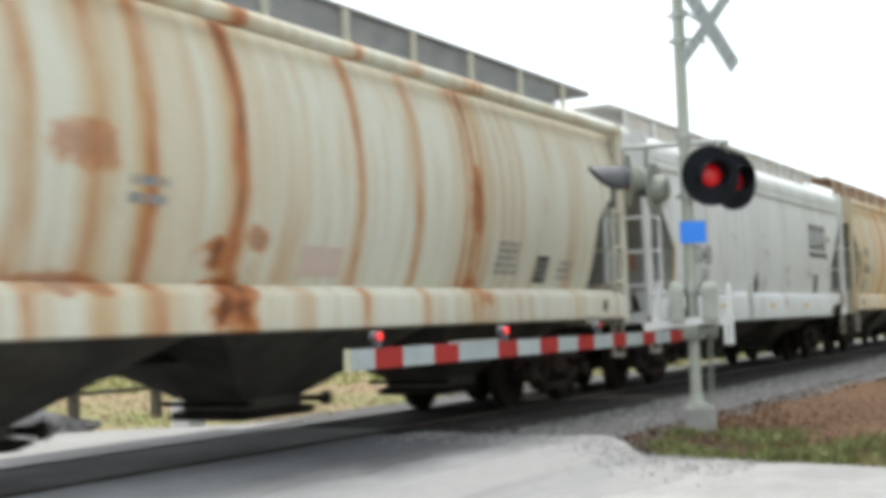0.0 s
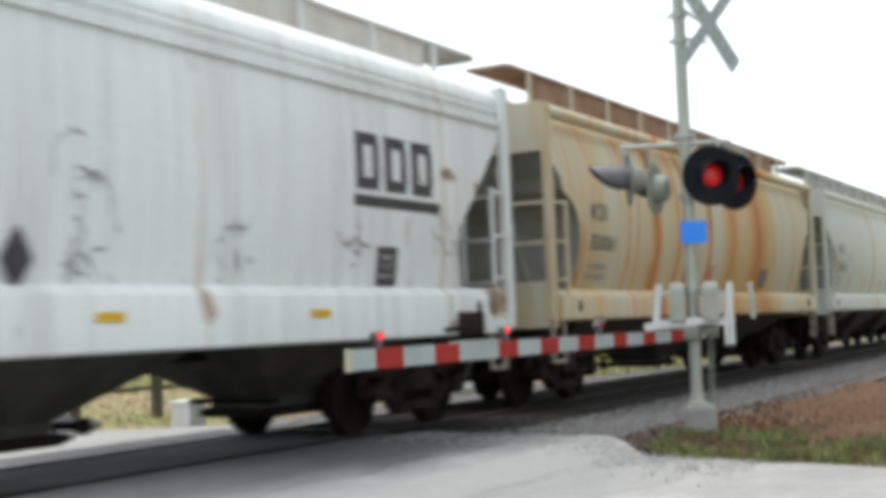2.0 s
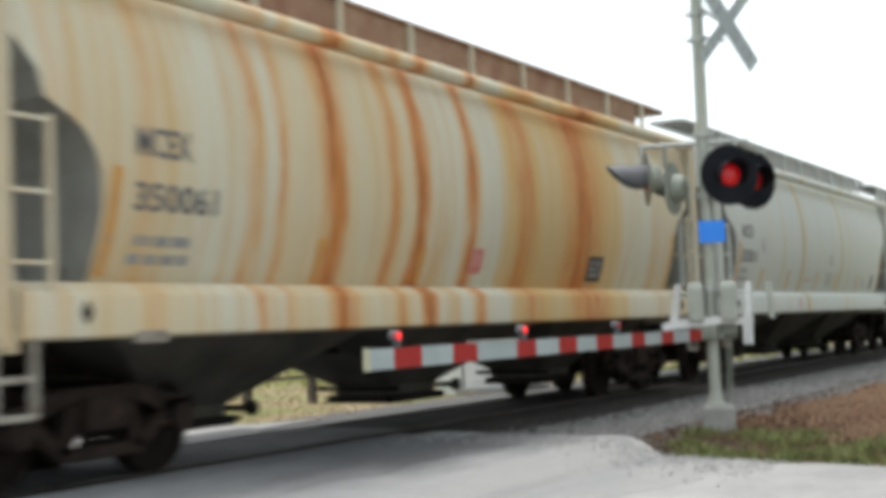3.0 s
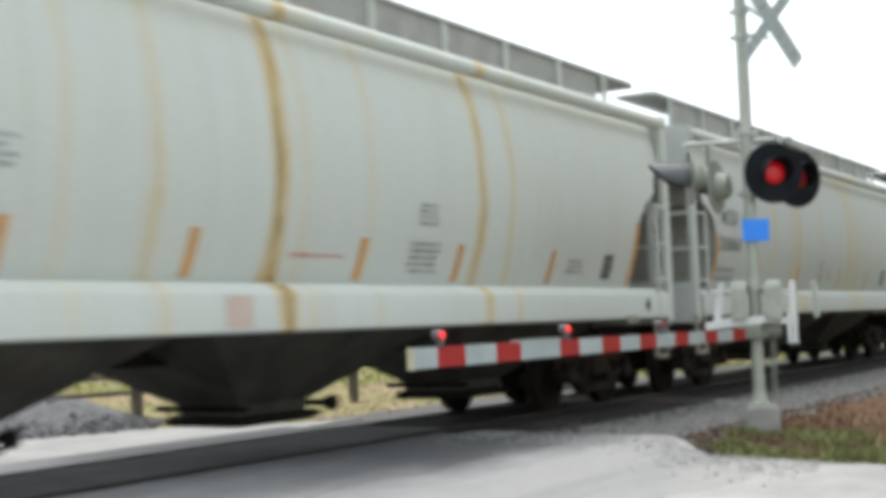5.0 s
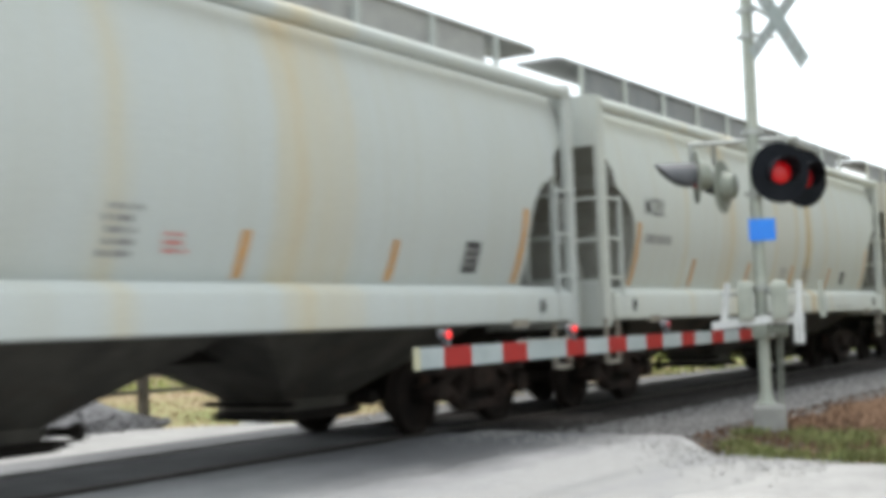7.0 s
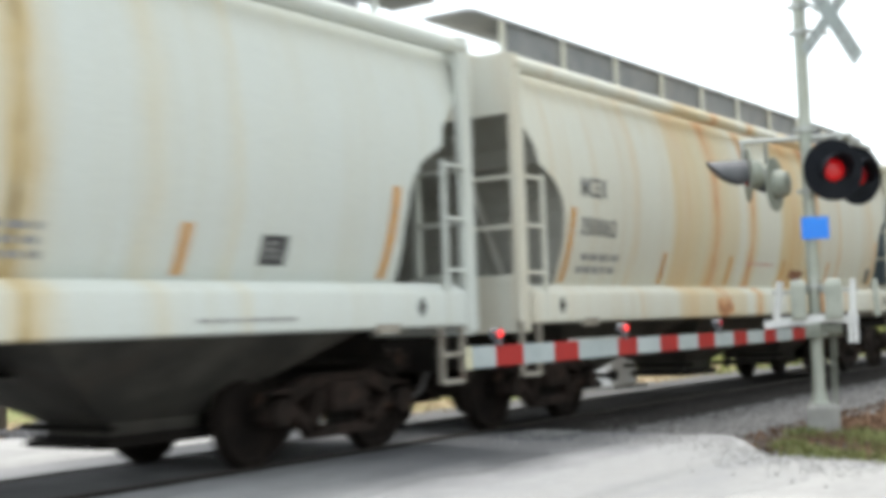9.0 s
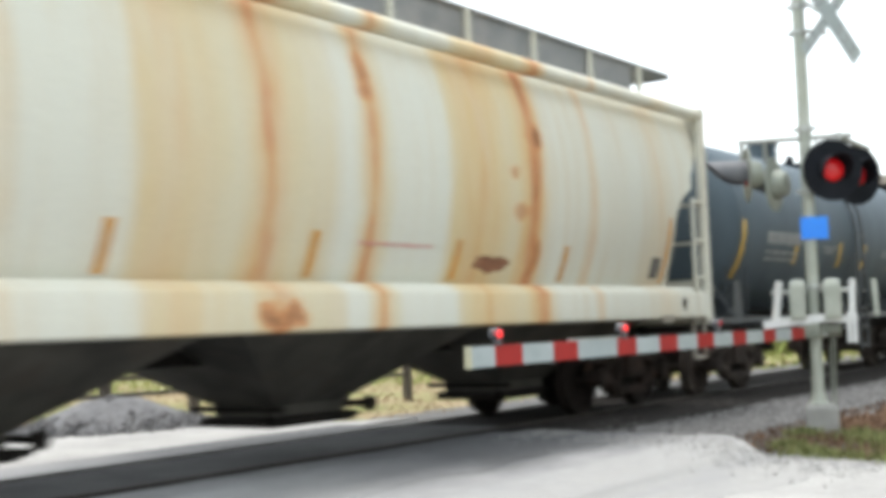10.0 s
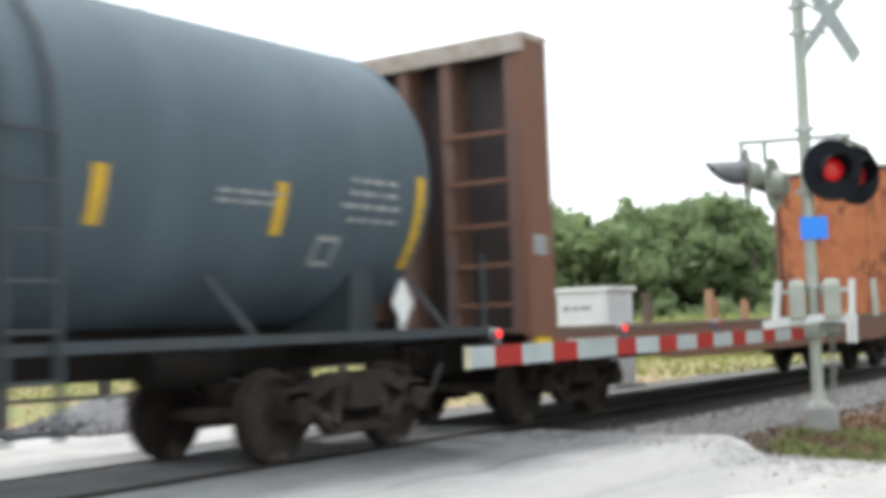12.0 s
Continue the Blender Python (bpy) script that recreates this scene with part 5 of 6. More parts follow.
def dusty_asphalt():
    """Worn asphalt, paler towards the track to offset train shade, with darker worn streaks."""
    m, nt, bsdf = nodes_of("dusty_worn_asphalt")
    tc = nt.nodes.new("ShaderNodeTexCoord").outputs["Object"]
    sx = nt.nodes.new("ShaderNodeSeparateXYZ")
    nt.links.new(tc, sx.inputs[0])
    n1 = noise_node(nt, mapped(nt, tc, (0.5, 1.5, 1.0)), 0.9, 6.0, 0.65)
    n2 = noise_node(nt, tc, 6.0, 6.0, 0.7)
    n3 = noise_node(nt, tc, 70.0, 4.0, 0.7)
    reach = math_node(nt, "ADD", math_node(nt, "DIVIDE", sx.outputs["Y"], 10.0), math_node(nt, "MULTIPLY", math_node(nt, "SUBTRACT", n1, 0.5), 0.35))
    c = mix_node(nt, ramp_node(nt, reach, [(0.40, 0.0), (0.62, 1.0)]), (0.31, 0.309, 0.304), (0.33, 0.332, 0.337))
    c = mix_node(nt, ramp_node(nt, n1, [(0.50, 0.0), (0.64, 0.8)]), c, (0.26, 0.263, 0.269))
    # a darker patch beside the track, towards the signal
    n4 = math_node(nt, "SUBTRACT", noise_node(nt, mapped(nt, tc, (0.8, 1.6, 1.0), (3, 5, 0)), 1.1, 6.0, 0.65), 0.5)
    px = ramp_node(nt, math_node(nt, "ADD", math_node(nt, "DIVIDE", sx.outputs["X"], 13.0), math_node(nt, "MULTIPLY", n4, 0.20)), [(0.50, 0.0), (0.76, 1.0)])
    py = ramp_node(nt, math_node(nt, "ADD", math_node(nt, "DIVIDE", sx.outputs["Y"], 10.0), math_node(nt, "MULTIPLY", n4, 0.14)), [(0.54, 0.0), (0.63, 1.0)])
    c = mix_node(nt, math_node(nt, "MULTIPLY", px, py), c, (0.105, 0.107, 0.112))
    c = mix_node(nt, 0.4, c, ramp_node(nt, n2, [(0.3, 0.7), (0.7, 1.12)]), "MULTIPLY")
    c = mix_node(nt, 0.4, c, ramp_node(nt, n3, [(0.3, 0.6), (0.7, 1.2)]), "MULTIPLY")
    nt.links.new(c, bsdf.inputs["Base Color"])
    bsdf.inputs["Roughness"].default_value = 0.9
    bsdf.inputs["Specular IOR Level"].default_value = 0.2
    bump(nt, bsdf, n3, 0.5, 0.01)
    return m


M_ASPHALT = dusty_asphalt()
# near-black colour that stands in for the train's shadow at the rails
M_SHADESTRIP = asphalt_material("shade_dark_strip", (0.018, 0.017, 0.016), (0.032, 0.030, 0.029))
# asphalt between the rails, its grey lowered for the train's shade
M_SHADEROAD = asphalt_material("shade_darkened_asphalt", (0.13, 0.13, 0.132), (0.19, 0.19, 0.192))
# dark ballast, blackened further to paint in the train's shade
M_SHADEBED = asphalt_material("shade_dark_ballast_bed", (0.019, 0.017, 0.015), (0.032, 0.027, 0.024), 0.9)
M_LIME = asphalt_material("pale_limestone_gravel", (0.29, 0.288, 0.282), (0.39, 0.387, 0.378), 0.4)
M_BALLAST = asphalt_material("ballast_stone_bed", (0.125, 0.124, 0.122), (0.17, 0.168, 0.165), 0.9)
M_REDSOIL = asphalt_material("reddish_dry_litter", (0.115, 0.066, 0.040), (0.15, 0.095, 0.058), 0.7)

coarse = [-900, -300, -120, -60, -35, -20] + [float(v) for v in np.linspace(-10, 60, 36)] + [70, 90, 120, 180, 300, 900]


def ground_z(x, y):
    z = -0.07 + 0.05 * noise.noise(Vector((x * 0.11, y * 0.11, 0))) * (1 if abs(x) < 200 else 0)
    return z - 0.07


sheet("ground", M_GROUND, coarse, [-900, -300, -100, -40, -20] + [float(v) for v in np.linspace(-10, 50, 31)] + [60, 80, 110, 160, 300, 900], ground_z, "dry field with patchy green and straw-coloured grass", "ground")


def strip(name, material, ys, lo_hi, z, label, category, n=10, wavy=False):
    bm = B()
    rows = []
    for y in ys:
        a_, b_ = lo_hi(y)
        rows.append([bm.verts.new((a_ + (b_ - a_) * i / n, y + (0.55 * noise.noise(Vector((i * 0.37, 2.2, 7))) + 0.2 * noise.noise(Vector((i * 1.3, 4.2, 3))) if y == ys[0] and wavy else 0), (z(y) if callable(z) else z) + 0.006 * noise.noise(Vector((i * 0.7, y * 0.5, 3))))) for i in range(n + 1)])
    for p, q in zip(rows, rows[1:]):
        for i in range(n):
            bm.faces.new((p[i], p[i + 1], q[i + 1], q[i]))
    r = bmesh.ops.extrude_face_region(bm, geom=bm.faces[:])
    for v in r["geom"]:
        if isinstance(v, bmesh.types.BMVert):
            v.co.z -= 0.25
    return tagged(part(name, bm, material), label, category, kind="structure")


R1, R2 = TRACK_Y - 0.7525, TRACK_Y + 0.7525
near_y = [float(v) for v in np.linspace(3.4, R1 - 0.045, 24)]
strip("road", M_ASPHALT, near_y, lambda y: (-4.5, float(np.interp(y, [3.4, 4.2, 4.8, 5.3, 8.0], [10.6, 10.9, 11.8, 12.5, 12.75])) + 0.12 * math.sin(y * 2.7)), 0.0, "worn grey asphalt road up to the rail crossing", "road", 40, True)
strip("road", M_ASPHALT, [float(v) for v in np.linspace(6.15, R1 - 0.16, 10)], lambda y: (-4.5, 12.7 - 0.12 * (y - 4.2) + 0.2 * math.sin(y * 2.2)), lambda y: 0.006 + 0.036 * max(0.0, y - 6.8) / 1.1, "asphalt ramp up to the crossing with a darker patch", "road", 40, True)
# added strips along both rails, with the rail-side shade as their colour
strip("shade_strip", M_SHADESTRIP, [R1 - 0.16, R1 - 0.1, R1 - 0.045], lambda y: (-4.5, 12.75), 0.044, "near-black strip beside the rail standing in for shade", "crossing panel", 24)
strip("shade_strip", M_SHADESTRIP, [R2 + 0.05, R2 + 0.15, R2 + 0.3], lambda y: (-4.5, 12.75), 0.012, "near-black strip beside the rail standing in for shade", "crossing panel", 24)
strip("road", M_SHADEROAD, [R1 + 0.09, TRACK_Y, R2 - 0.09], lambda y: (-4.5, 12.6), 0.046, "asphalt strip between the rails, darkened for the train's shade", "road")
strip("road", M_ASPHALT, [R2 + 0.045, 10.2, 10.9], lambda y: (-4.5, 12.9), 0.0, "asphalt road beyond the rails", "road")
strip("road", M_LIME, [float(v) for v in np.linspace(10.7, 26, 30)], lambda y: (-14, 14.3 - 1.12 * (y - 10.9) + 0.25 * math.sin(y * 2.1)), -0.014, "pale gravel road beyond the track", "road", 24)
strip("road", M_LIME, [float(v) for v in np.linspace(-14, 4.2, 26)], lambda y: (-12, float(np.interp(y, [-14, 0.0, 2.2, 3.0, 4.2], [13, 11.2, 10.35, 10.5, 10.7])) + 0.15 * math.sin(y * 3.1)), -0.003, "pale limestone gravel apron", "road")

# ballast shoulders either side of the crossing
M_STONE = plain("ballast_stone", (0.20, 0.197, 0.195), (0.13, 0.128, 0.127), 7.0, 0.9, island=0.5, relief=0.3)

M_PALESTONE = plain("pale_gravel_stone", (0.36, 0.358, 0.35), (0.28, 0.278, 0.272), 7.0, 0.9, island=0.3, relief=0.3)


def ballast_z(y):
    return float(np.interp(y, [5.4, 6.6, 7.4, 10.2, 11.0, 12.2], [-0.05, -0.02, 0.0, 0.0, -0.02, -0.10]))


def ballast_bed(x0, x1, name):
    xs = [float(v) for v in np.arange(x0, x1 + 0.01, 0.5 if x1 - x0 < 80 else 2.0)]
    ys = [4.9, 5.2, 5.5, 6.0, 6.6, 7.2, 7.8, 8.8, 9.8, 10.4, 11.0, 11.6, 12.3]
    sheet(name, M_BALLAST, xs, ys, lambda x, y: ballast_z(y) - 0.03 + 0.03 * noise.noise(Vector((x * 1.3, y * 1.3, 5))), "bed of grey crushed-stone ballast", "ballast")


# sheet laid along the track to carry the painted under-train shade
sheet("shade_bed", M_SHADEBED, [float(v) for v in np.arange(12.7, 76, 0.6)] + [100.0, 200.0, 500.0], [6.75, 7.1, 7.5, 7.8, 8.8, 9.8, 10.3], lambda x, y: ballast_z(y) + (-0.06 if y in (6.75, 10.3) else 0.022) + 0.03 * noise.noise(Vector((x * 1.3, y * 1.3, 5))), "dark ballast strip with the under-train shade in its colour", "ballast")
ballast_bed(12.6, 75, "ballast_bed")
ballast_bed(75, 500, "ballast_bed")
ballast_bed(-120, -4.2, "ballast_bed")


def stones(name, n, place, size, material, label, category, seed):
    """Many small angular stones in one mesh."""
    rs = np.random.RandomState(seed)
    base = np.array([(1, 0, 0), (-1, 0, 0), (0, 1, 0), (0, -1, 0), (0, 0, 1), (0, 0, -1)], float)
    tri = np.array([(0, 2, 4), (2, 1, 4), (1, 3, 4), (3, 0, 4), (2, 0, 5), (1, 2, 5), (3, 1, 5), (0, 3, 5)])
    vs, fs = [], []
    for k in range(n):
        x, y, z = place(rs)
        s = size * rs.uniform(0.6, 1.4)
        a_ = rs.uniform(0, 6.28)
        v = base * s * rs.uniform(0.6, 1.2, (6, 1)) * np.array([1.1, 0.9, 0.75])
        tl = rs.uniform(-0.6, 0.6)
        v = v @ np.array([[math.cos(a_), math.sin(a_), tl * 0.5], [-math.sin(a_), math.cos(a_), -tl], [tl * 0.4, tl, 1]])
        vs.append(v + (x, y, z))
        fs.append(tri + 6 * k)
    me = bpy.data.meshes.new(name)
    me.from_pydata(np.concatenate(vs).tolist(), [], np.concatenate(fs).tolist())
    me.materials.append(material)
    return tagged(new(name, me), label, category, kind="stuff")


def on_bed(rs):
    x = 12.4 + rs.exponential(9.0)
    y = rs.uniform(5.35, 6.8)
    if x > 60:
        x = rs.uniform(12.4, 30)
    return x, y, ballast_z(y) - 0.01


def near_rail(rs):
    x = 12.8 + rs.exponential(11.0)
    y = rs.normal(7.5, 0.4)
    return (x if x < 70 else rs.uniform(13, 40)), float(np.clip(y, 6.5, 10.3)), ballast_z(y) + 0.0


# stones coloured near black to match the painted shade strip
stones("fouled_ballast", 6500, near_rail, 0.036, plain("shade_dark_ballast_stone", (0.034, 0.030, 0.027), (0.02, 0.018, 0.016), 7.0, 0.9, island=0.4), "dark stones beside the rail, under-train shade in their colour", "ballast", 13)
stones("ballast_stones", 15000, on_bed, 0.036, M_STONE, "loose grey crushed stones of the track bed", "ballast", 3)


def on_edge(rs):
    y = rs.uniform(3.6, 7.7)
    x = float(np.interp(y, [3.4, 4.2, 4.8, 5.3, 8.0], [10.5, 10.8, 11.6, 12.3, 12.3])) + rs.exponential(0.8)
    return x, y, max(-0.06, ballast_z(y)) if y > 5.4 else -0.06


stones("shoulder_gravel", 2500, on_edge, 0.022, M_STONE, "grey gravel scattered along the road edge", "gravel", 4)


def over_edge(rs):
    y = rs.uniform(3.0, 7.6)
    x = float(np.interp(y, [3.0, 4.2, 4.8, 5.3, 8.0], [10.5, 10.8, 11.6, 12.3, 12.3])) - abs(rs.normal(0, 0.55)) + 0.1
    return x, y, 0.004 if y < 6.9 else 0.03


stones("spilled_gravel", 1500, over_edge, 0.013, M_PALESTONE, "fine grey gravel spilled over the edge of the asphalt", "gravel", 14)


# track: rails and ties
def rail_profile():
    return [(-0.07, -0.17), (0.07, -0.17), (0.07, -0.158), (0.012, -0.135), (0.010, -0.045), (0.036, -0.03), (0.036, -0.006), (0.028, 0.0), (-0.028, 0.0), (-0.036, -0.006), (-0.036, -0.03), (-0.010, -0.045), (-0.012, -0.135), (-0.07, -0.158)]


track = tagged(new("railway_track"), "steel rails on dark wooden ties in stone ballast", "railway track", kind="structure")
for yy in (R1, R2):
    bm = B()
    pr = rail_profile()
    ends = [[bm.verts.new((x, yy + a_, RAIL_Z + b_)) for a_, b_ in pr] for x in (-120, 500)]
    for i in range(len(pr)):
        bm.faces.new((ends[0][i], ends[1][i], ends[1][(i + 1) % len(pr)], ends[0][(i + 1) % len(pr)]))
    part("rail", bm, M_RAIL, track)
bm = B()
box(bm, -0.11, 0.11, TRACK_Y - 1.3, TRACK_Y + 1.3, -0.28, -0.108, 0.01)
tie = part("tie", bm, M_TIE, track)
tie.location.x = 13.4
for k in range(1, 130):
    same(tie, track, pose(13.4 + 0.5 * k, 0.03 * math.sin(k * 3.7), 0.008 * math.sin(k * 1.9), 0, 0, 1.2 * math.sin(k * 2.1)))

# litter patch and grass round the mast
def blob(name, material, cx, cy, rx, ry, z, label, category, seed):
    bm = B()
    c = bm.verts.new((cx, cy, z + 0.02))
    n = 40
    rings = []
    for f_ in (0.35, 0.7, 1.0):
        rings.append([bm.verts.new((cx + rx * f_ * math.cos(6.2832 * k / n) * (1 + 0.22 * noise.noise(Vector((k * 0.45, seed, f_)))), cy + ry * f_ * math.sin(6.2832 * k / n) * (1 + 0.22 * noise.noise(Vector((k * 0.45, seed + 5, f_)))), z + (0.02 if f_ < 1 else -0.12) + 0.02 * noise.noise(Vector((k, f_ * 9, seed))))) for k in range(n)])
    for k in range(n):
        bm.faces.new((c, rings[0][k], rings[0][(k + 1) % n]))
        for a_, b_ in zip(rings, rings[1:]):
            bm.faces.new((a_[k], b_[k], b_[(k + 1) % n], a_[(k + 1) % n]))
    o = part(name, material=material, bm=bm)
    o.data.shade_smooth()
    return tagged(o, label, category, kind="structure")


blob("litter_patch", M_REDSOIL, 20.3, 2.5, 9.7, 3.2, -0.05, "reddish-brown dry litter and soil by the signal base", "ground", 2)


blob("litter_patch", M_REDSOIL, 15.2, 4.35, 2.6, 1.2, -0.085, "reddish-brown dry litter spread round the signal base", "ground", 9)


def blades(name, n, place, height, material, label, category, seed, width=0.012):
    rs = np.random.RandomState(seed)
    vs, fs = [], []
    for k in range(n):
        x, y, z = place(rs)
        h = height * rs.uniform(0.4, 1.2)
        a_ = rs.uniform(0, 6.28)
        w = width * rs.uniform(0.6, 1.3)
        dx, dy = math.cos(a_) * w, math.sin(a_) * w
        bx, by = rs.normal(0, 0.35, 2) * h
        i = len(vs)
        vs += [(x - dx, y - dy, z), (x + dx, y + dy, z), (x + bx * 0.4 + dx * 0.7, y + by * 0.4 + dy * 0.7, z + h * 0.6), (x + bx * 0.4 - dx * 0.7, y + by * 0.4 - dy * 0.7, z + h * 0.6), (x + bx, y + by, z + h)]
        fs += [(i, i + 1, i + 2, i + 3), (i + 3, i + 2, i + 4)]
    me = bpy.data.meshes.new(name)
    me.from_pydata(vs, [], fs)
    me.materials.append(material)
    return tagged(new(name, me), label, category, kind="stuff")


M_GREEN = plain("green_grass", (0.17, 0.205, 0.065), (0.23, 0.24, 0.09), 3.0, 0.8, island=0.5, relief=0)
M_STRAW = plain("dry_grass", (0.19, 0.115, 0.072), (0.15, 0.09, 0.057), 3.0, 0.9, island=0.5, relief=0)


def clumps(centres, spread):
    def f_(rs):
        c = centres[rs.randint(len(centres))]
        return c[0] + rs.normal(0, spread) * c[2], c[1] + rs.normal(0, spread) * c[2] * 0.6, -0.07
    return f_


blades("grass", 5200, clumps([(11.5, 4.1, 0.8), (11.2, 3.7, 0.8), (11.3, 3.2, 1.0), (11.1, 2.6, 1.0), (11.6, 2.9, 1.0), (11.2, 2.0, 1.2), (13.3, 4.75, 0.5), (12.0, 4.45, 0.6), (13.3, 4.15, 0.9), (12.9, 3.85, 1.0), (12.5, 3.5, 1.0), (13.2, 3.55, 1.0), (12.2, 2.75, 1.0), (12.8, 2.55, 1.3), (12.1, 2.2, 1.2), (13.1, 2.1, 1.4), (12.4, 1.7, 1.4)], 0.22), 0.10, M_GREEN, "low green weeds round the signal base", "grass", 6)
blades("dry_grass", 9000, lambda rs: (11.4 + abs(rs.normal(0, 5.5)), rs.uniform(1.6, 5.3), -0.05), 0.045, M_STRAW, "dead straw-brown grass beside the track", "grass", 7)


# ---- beyond the track ----
def far_field():
    blades("field_grass", 26000, lambda rs: ((lambda r_, a_: (r_ * math.cos(a_), r_ * math.sin(a_), -0.1))(rs.uniform(18.5, 60), radians(rs.uniform(18, 70)))), 0.035, M_FIELDSTRAW, "straw-coloured field grass", "grass", 8, 0.03)
    blades("green_field_grass", 16000, lambda rs: ((lambda r_, a_: (r_ * math.cos(a_), r_ * math.sin(a_), -0.1))(rs.uniform(30, 85), radians(rs.uniform(16, 72)))), 0.12, M_FIELDGREEN, "green field grass", "grass", 9, 0.05)


M_FIELDSTRAW = plain("field_straw", (0.36, 0.265, 0.165), (0.31, 0.22, 0.135), 2.0, 0.9, island=0.12, relief=0)
M_FIELDGREEN = plain("field_green", (0.30, 0.36, 0.10), (0.36, 0.36, 0.13), 2.0, 0.85, island=0.4, relief=0)
far_field()

M_PILE = plain("grey_crushed_rock", (0.13, 0.13, 0.137), (0.085, 0.085, 0.09), 6.0, 0.9, island=0.4)


def gravel_pile(cx, cy, rx, h):
    bm = B()
    n = 26
    top = bm.verts.new((cx, cy, h))
    rings = []
    for f_, z in ((0.3, 0.86), (0.6, 0.5), (0.85, 0.17), (1.05, -0.12)):
        rings.append([bm.verts.new((cx + rx * f_ * math.cos(6.2832 * k / n) * (1 + 0.2 * noise.noise(Vector((k * 0.6, f_ * 3, 1)))), cy + rx * 0.8 * f_ * math.sin(6.2832 * k / n), h * z + 0.05 * noise.noise(Vector((k * 0.9, f_ * 5, 2))))) for k in range(n)])
    for k in range(n):
        bm.faces.new((top, rings[0][k], rings[0][(k + 1) % n]))
        for a_, b_ in zip(rings, rings[1:]):
            bm.faces.new((a_[k], b_[k], b_[(k + 1) % n], a_[(k + 1) % n]))
    tagged(part("gravel_pile", bm, M_PILE), "low pile of dark grey crushed rock", "gravel pile", kind="stuff")

    def place(rs):
        a_, f_ = rs.uniform(0, 6.28), rs.uniform(0, 1.15) ** 0.7
        return cx + rx * f_ * math.cos(a_), cy + rx * 0.8 * f_ * math.sin(a_), max(0.0, h * (1 - f_)) + 0.0
    stones("pile_rocks", 1800, place, 0.06, M_PILE, "loose dark grey rocks on the pile", "rocks", 11)


gravel_pile(11.95, 14.3, 1.5, 0.42)


def rail_fence():
    wood = plain("dark_fence_wood", (0.07, 0.06, 0.05), (0.11, 0.095, 0.08), 4.0, 0.9)
    fence = tagged(new("rail_fence"), "low dark wooden rail fence across the field", "fence")
    line = [Vector((4.0, 19.1, 0)).lerp(Vector((12.9, 15.6, 0)), k / 6) for k in range(7)]
    line += [Vector((12.9, 15.6, 0)).lerp(Vector((19.4, 14.6, 0)), k / 4) for k in range(1, 5)]
    n = len(line) - 1
    for k, p in enumerate(line):
        bm = B()
        box(bm, p.x - 0.07, p.x + 0.07, p.y - 0.07, p.y + 0.07, -0.4, 0.74 + 0.03 * math.sin(k * 2.2), 0.01)
        part("post", bm, wood, fence)
        if k < n:
            q = line[k + 1]
            for z in (0.36, 0.62):
                bm = B()
                beam(bm, (p.x, p.y, z), (q.x, q.y, z + 0.015 * math.sin(k * 3.1)), 0.05, 0.07)
                part("rail", bm, wood, fence)


rail_fence()


def equipment_cabinet():
    """Signal equipment cabinet on a low pad beyond the track."""
    c = tagged(new("equipment_cabinet"), "white metal signal equipment cabinet on a concrete pad", "cabinet")
    x0, y0, w, d, h = CAB
    paint = plain("white_cabinet_paint", (0.74, 0.75, 0.75), (0.66, 0.67, 0.68), 1.5, 0.5, stain=(0.55, 0.53, 0.5), stain_at=0.7)
    bm = B()
    box(bm, x0, x0 + d, y0, y0 + w, 0.0, h, 0.02)
    part("body", bm, paint, c)
    bm = B()
    box(bm, x0 - 0.06, x0 + d + 0.06, y0 - 0.06, y0 + w + 0.06, h - 0.06, h + 0.03, 0.015)
    part("roof", bm, paint, c)
    bm = B()
    box(bm, x0 - 0.025, x0, y0 + 0.08, y0 + w - 0.08, 0.12, h - 0.14, 0.006)
    door = part("door", bm, paint, c)
    bm = B()
    box(bm, x0 - 0.06, x0 - 0.025, y0 + 0.16, y0 + 0.2, h * 0.5, h * 0.5 + 0.16, 0.005)
    part("handle", bm, M_GALV, door)
    bm = B()
    for k, (a_, b_) in enumerate(((0.30, 0.52), (0.56, 0.66), (0.70, 0.86))):
        box(bm, x0 - 0.03, x0 - 0.0255, y0 + w * a_, y0 + w * b_, h - 0.42, h - 0.34)
    part("lettering", bm, M_GREY_INK, door)
    for k in range(6):
        bm = B()
        x = x0 + 0.1 + k * (d - 0.2) / 5
        box(bm, x - 0.02, x + 0.02, y0 - 0.02, y0, 0.15, h - 0.15)
        part("rib", bm, paint, c)
    bm = B()
    box(bm, x0 - 0.15, x0 + d + 0.15, y0 - 0.15, y0 + w + 0.15, -0.3, 0.0, 0.02)
    part("pad", bm, M_CONCRETE, c)


CAB = (21.67, 11.4, 1.12, 1.12, 1.89)
equipment_cabinet()


def battery_box():
    b_ = tagged(new("battery_box"), "low white metal battery box beside the equipment cabinet", "battery box")
    bm = B()
    box(bm, 21.67, 22.5, 12.6, 13.2, -0.2, 0.46, 0.02)
    part("body", bm, M_WHITE, b_)
    bm = B()
    box(bm, 21.63, 22.54, 12.57, 13.23, 0.46, 0.52, 0.015)
    part("lid", bm, M_WHITE, b_)


battery_box()


def marker_box():
    b_ = tagged(new("utility_box"), "small white utility box in the grass", "utility box")
    bm = B()
    box(bm, 13.6, 13.95, 12.1, 12.45, -0.25, 0.26, 0.03)
    part("body", bm, M_WHITE, b_)
    bm = B()
    box(bm, 13.58, 13.97, 12.08, 12.47, 0.26, 0.31, 0.015)
    part("lid", bm, M_WHITE, b_)


marker_box()

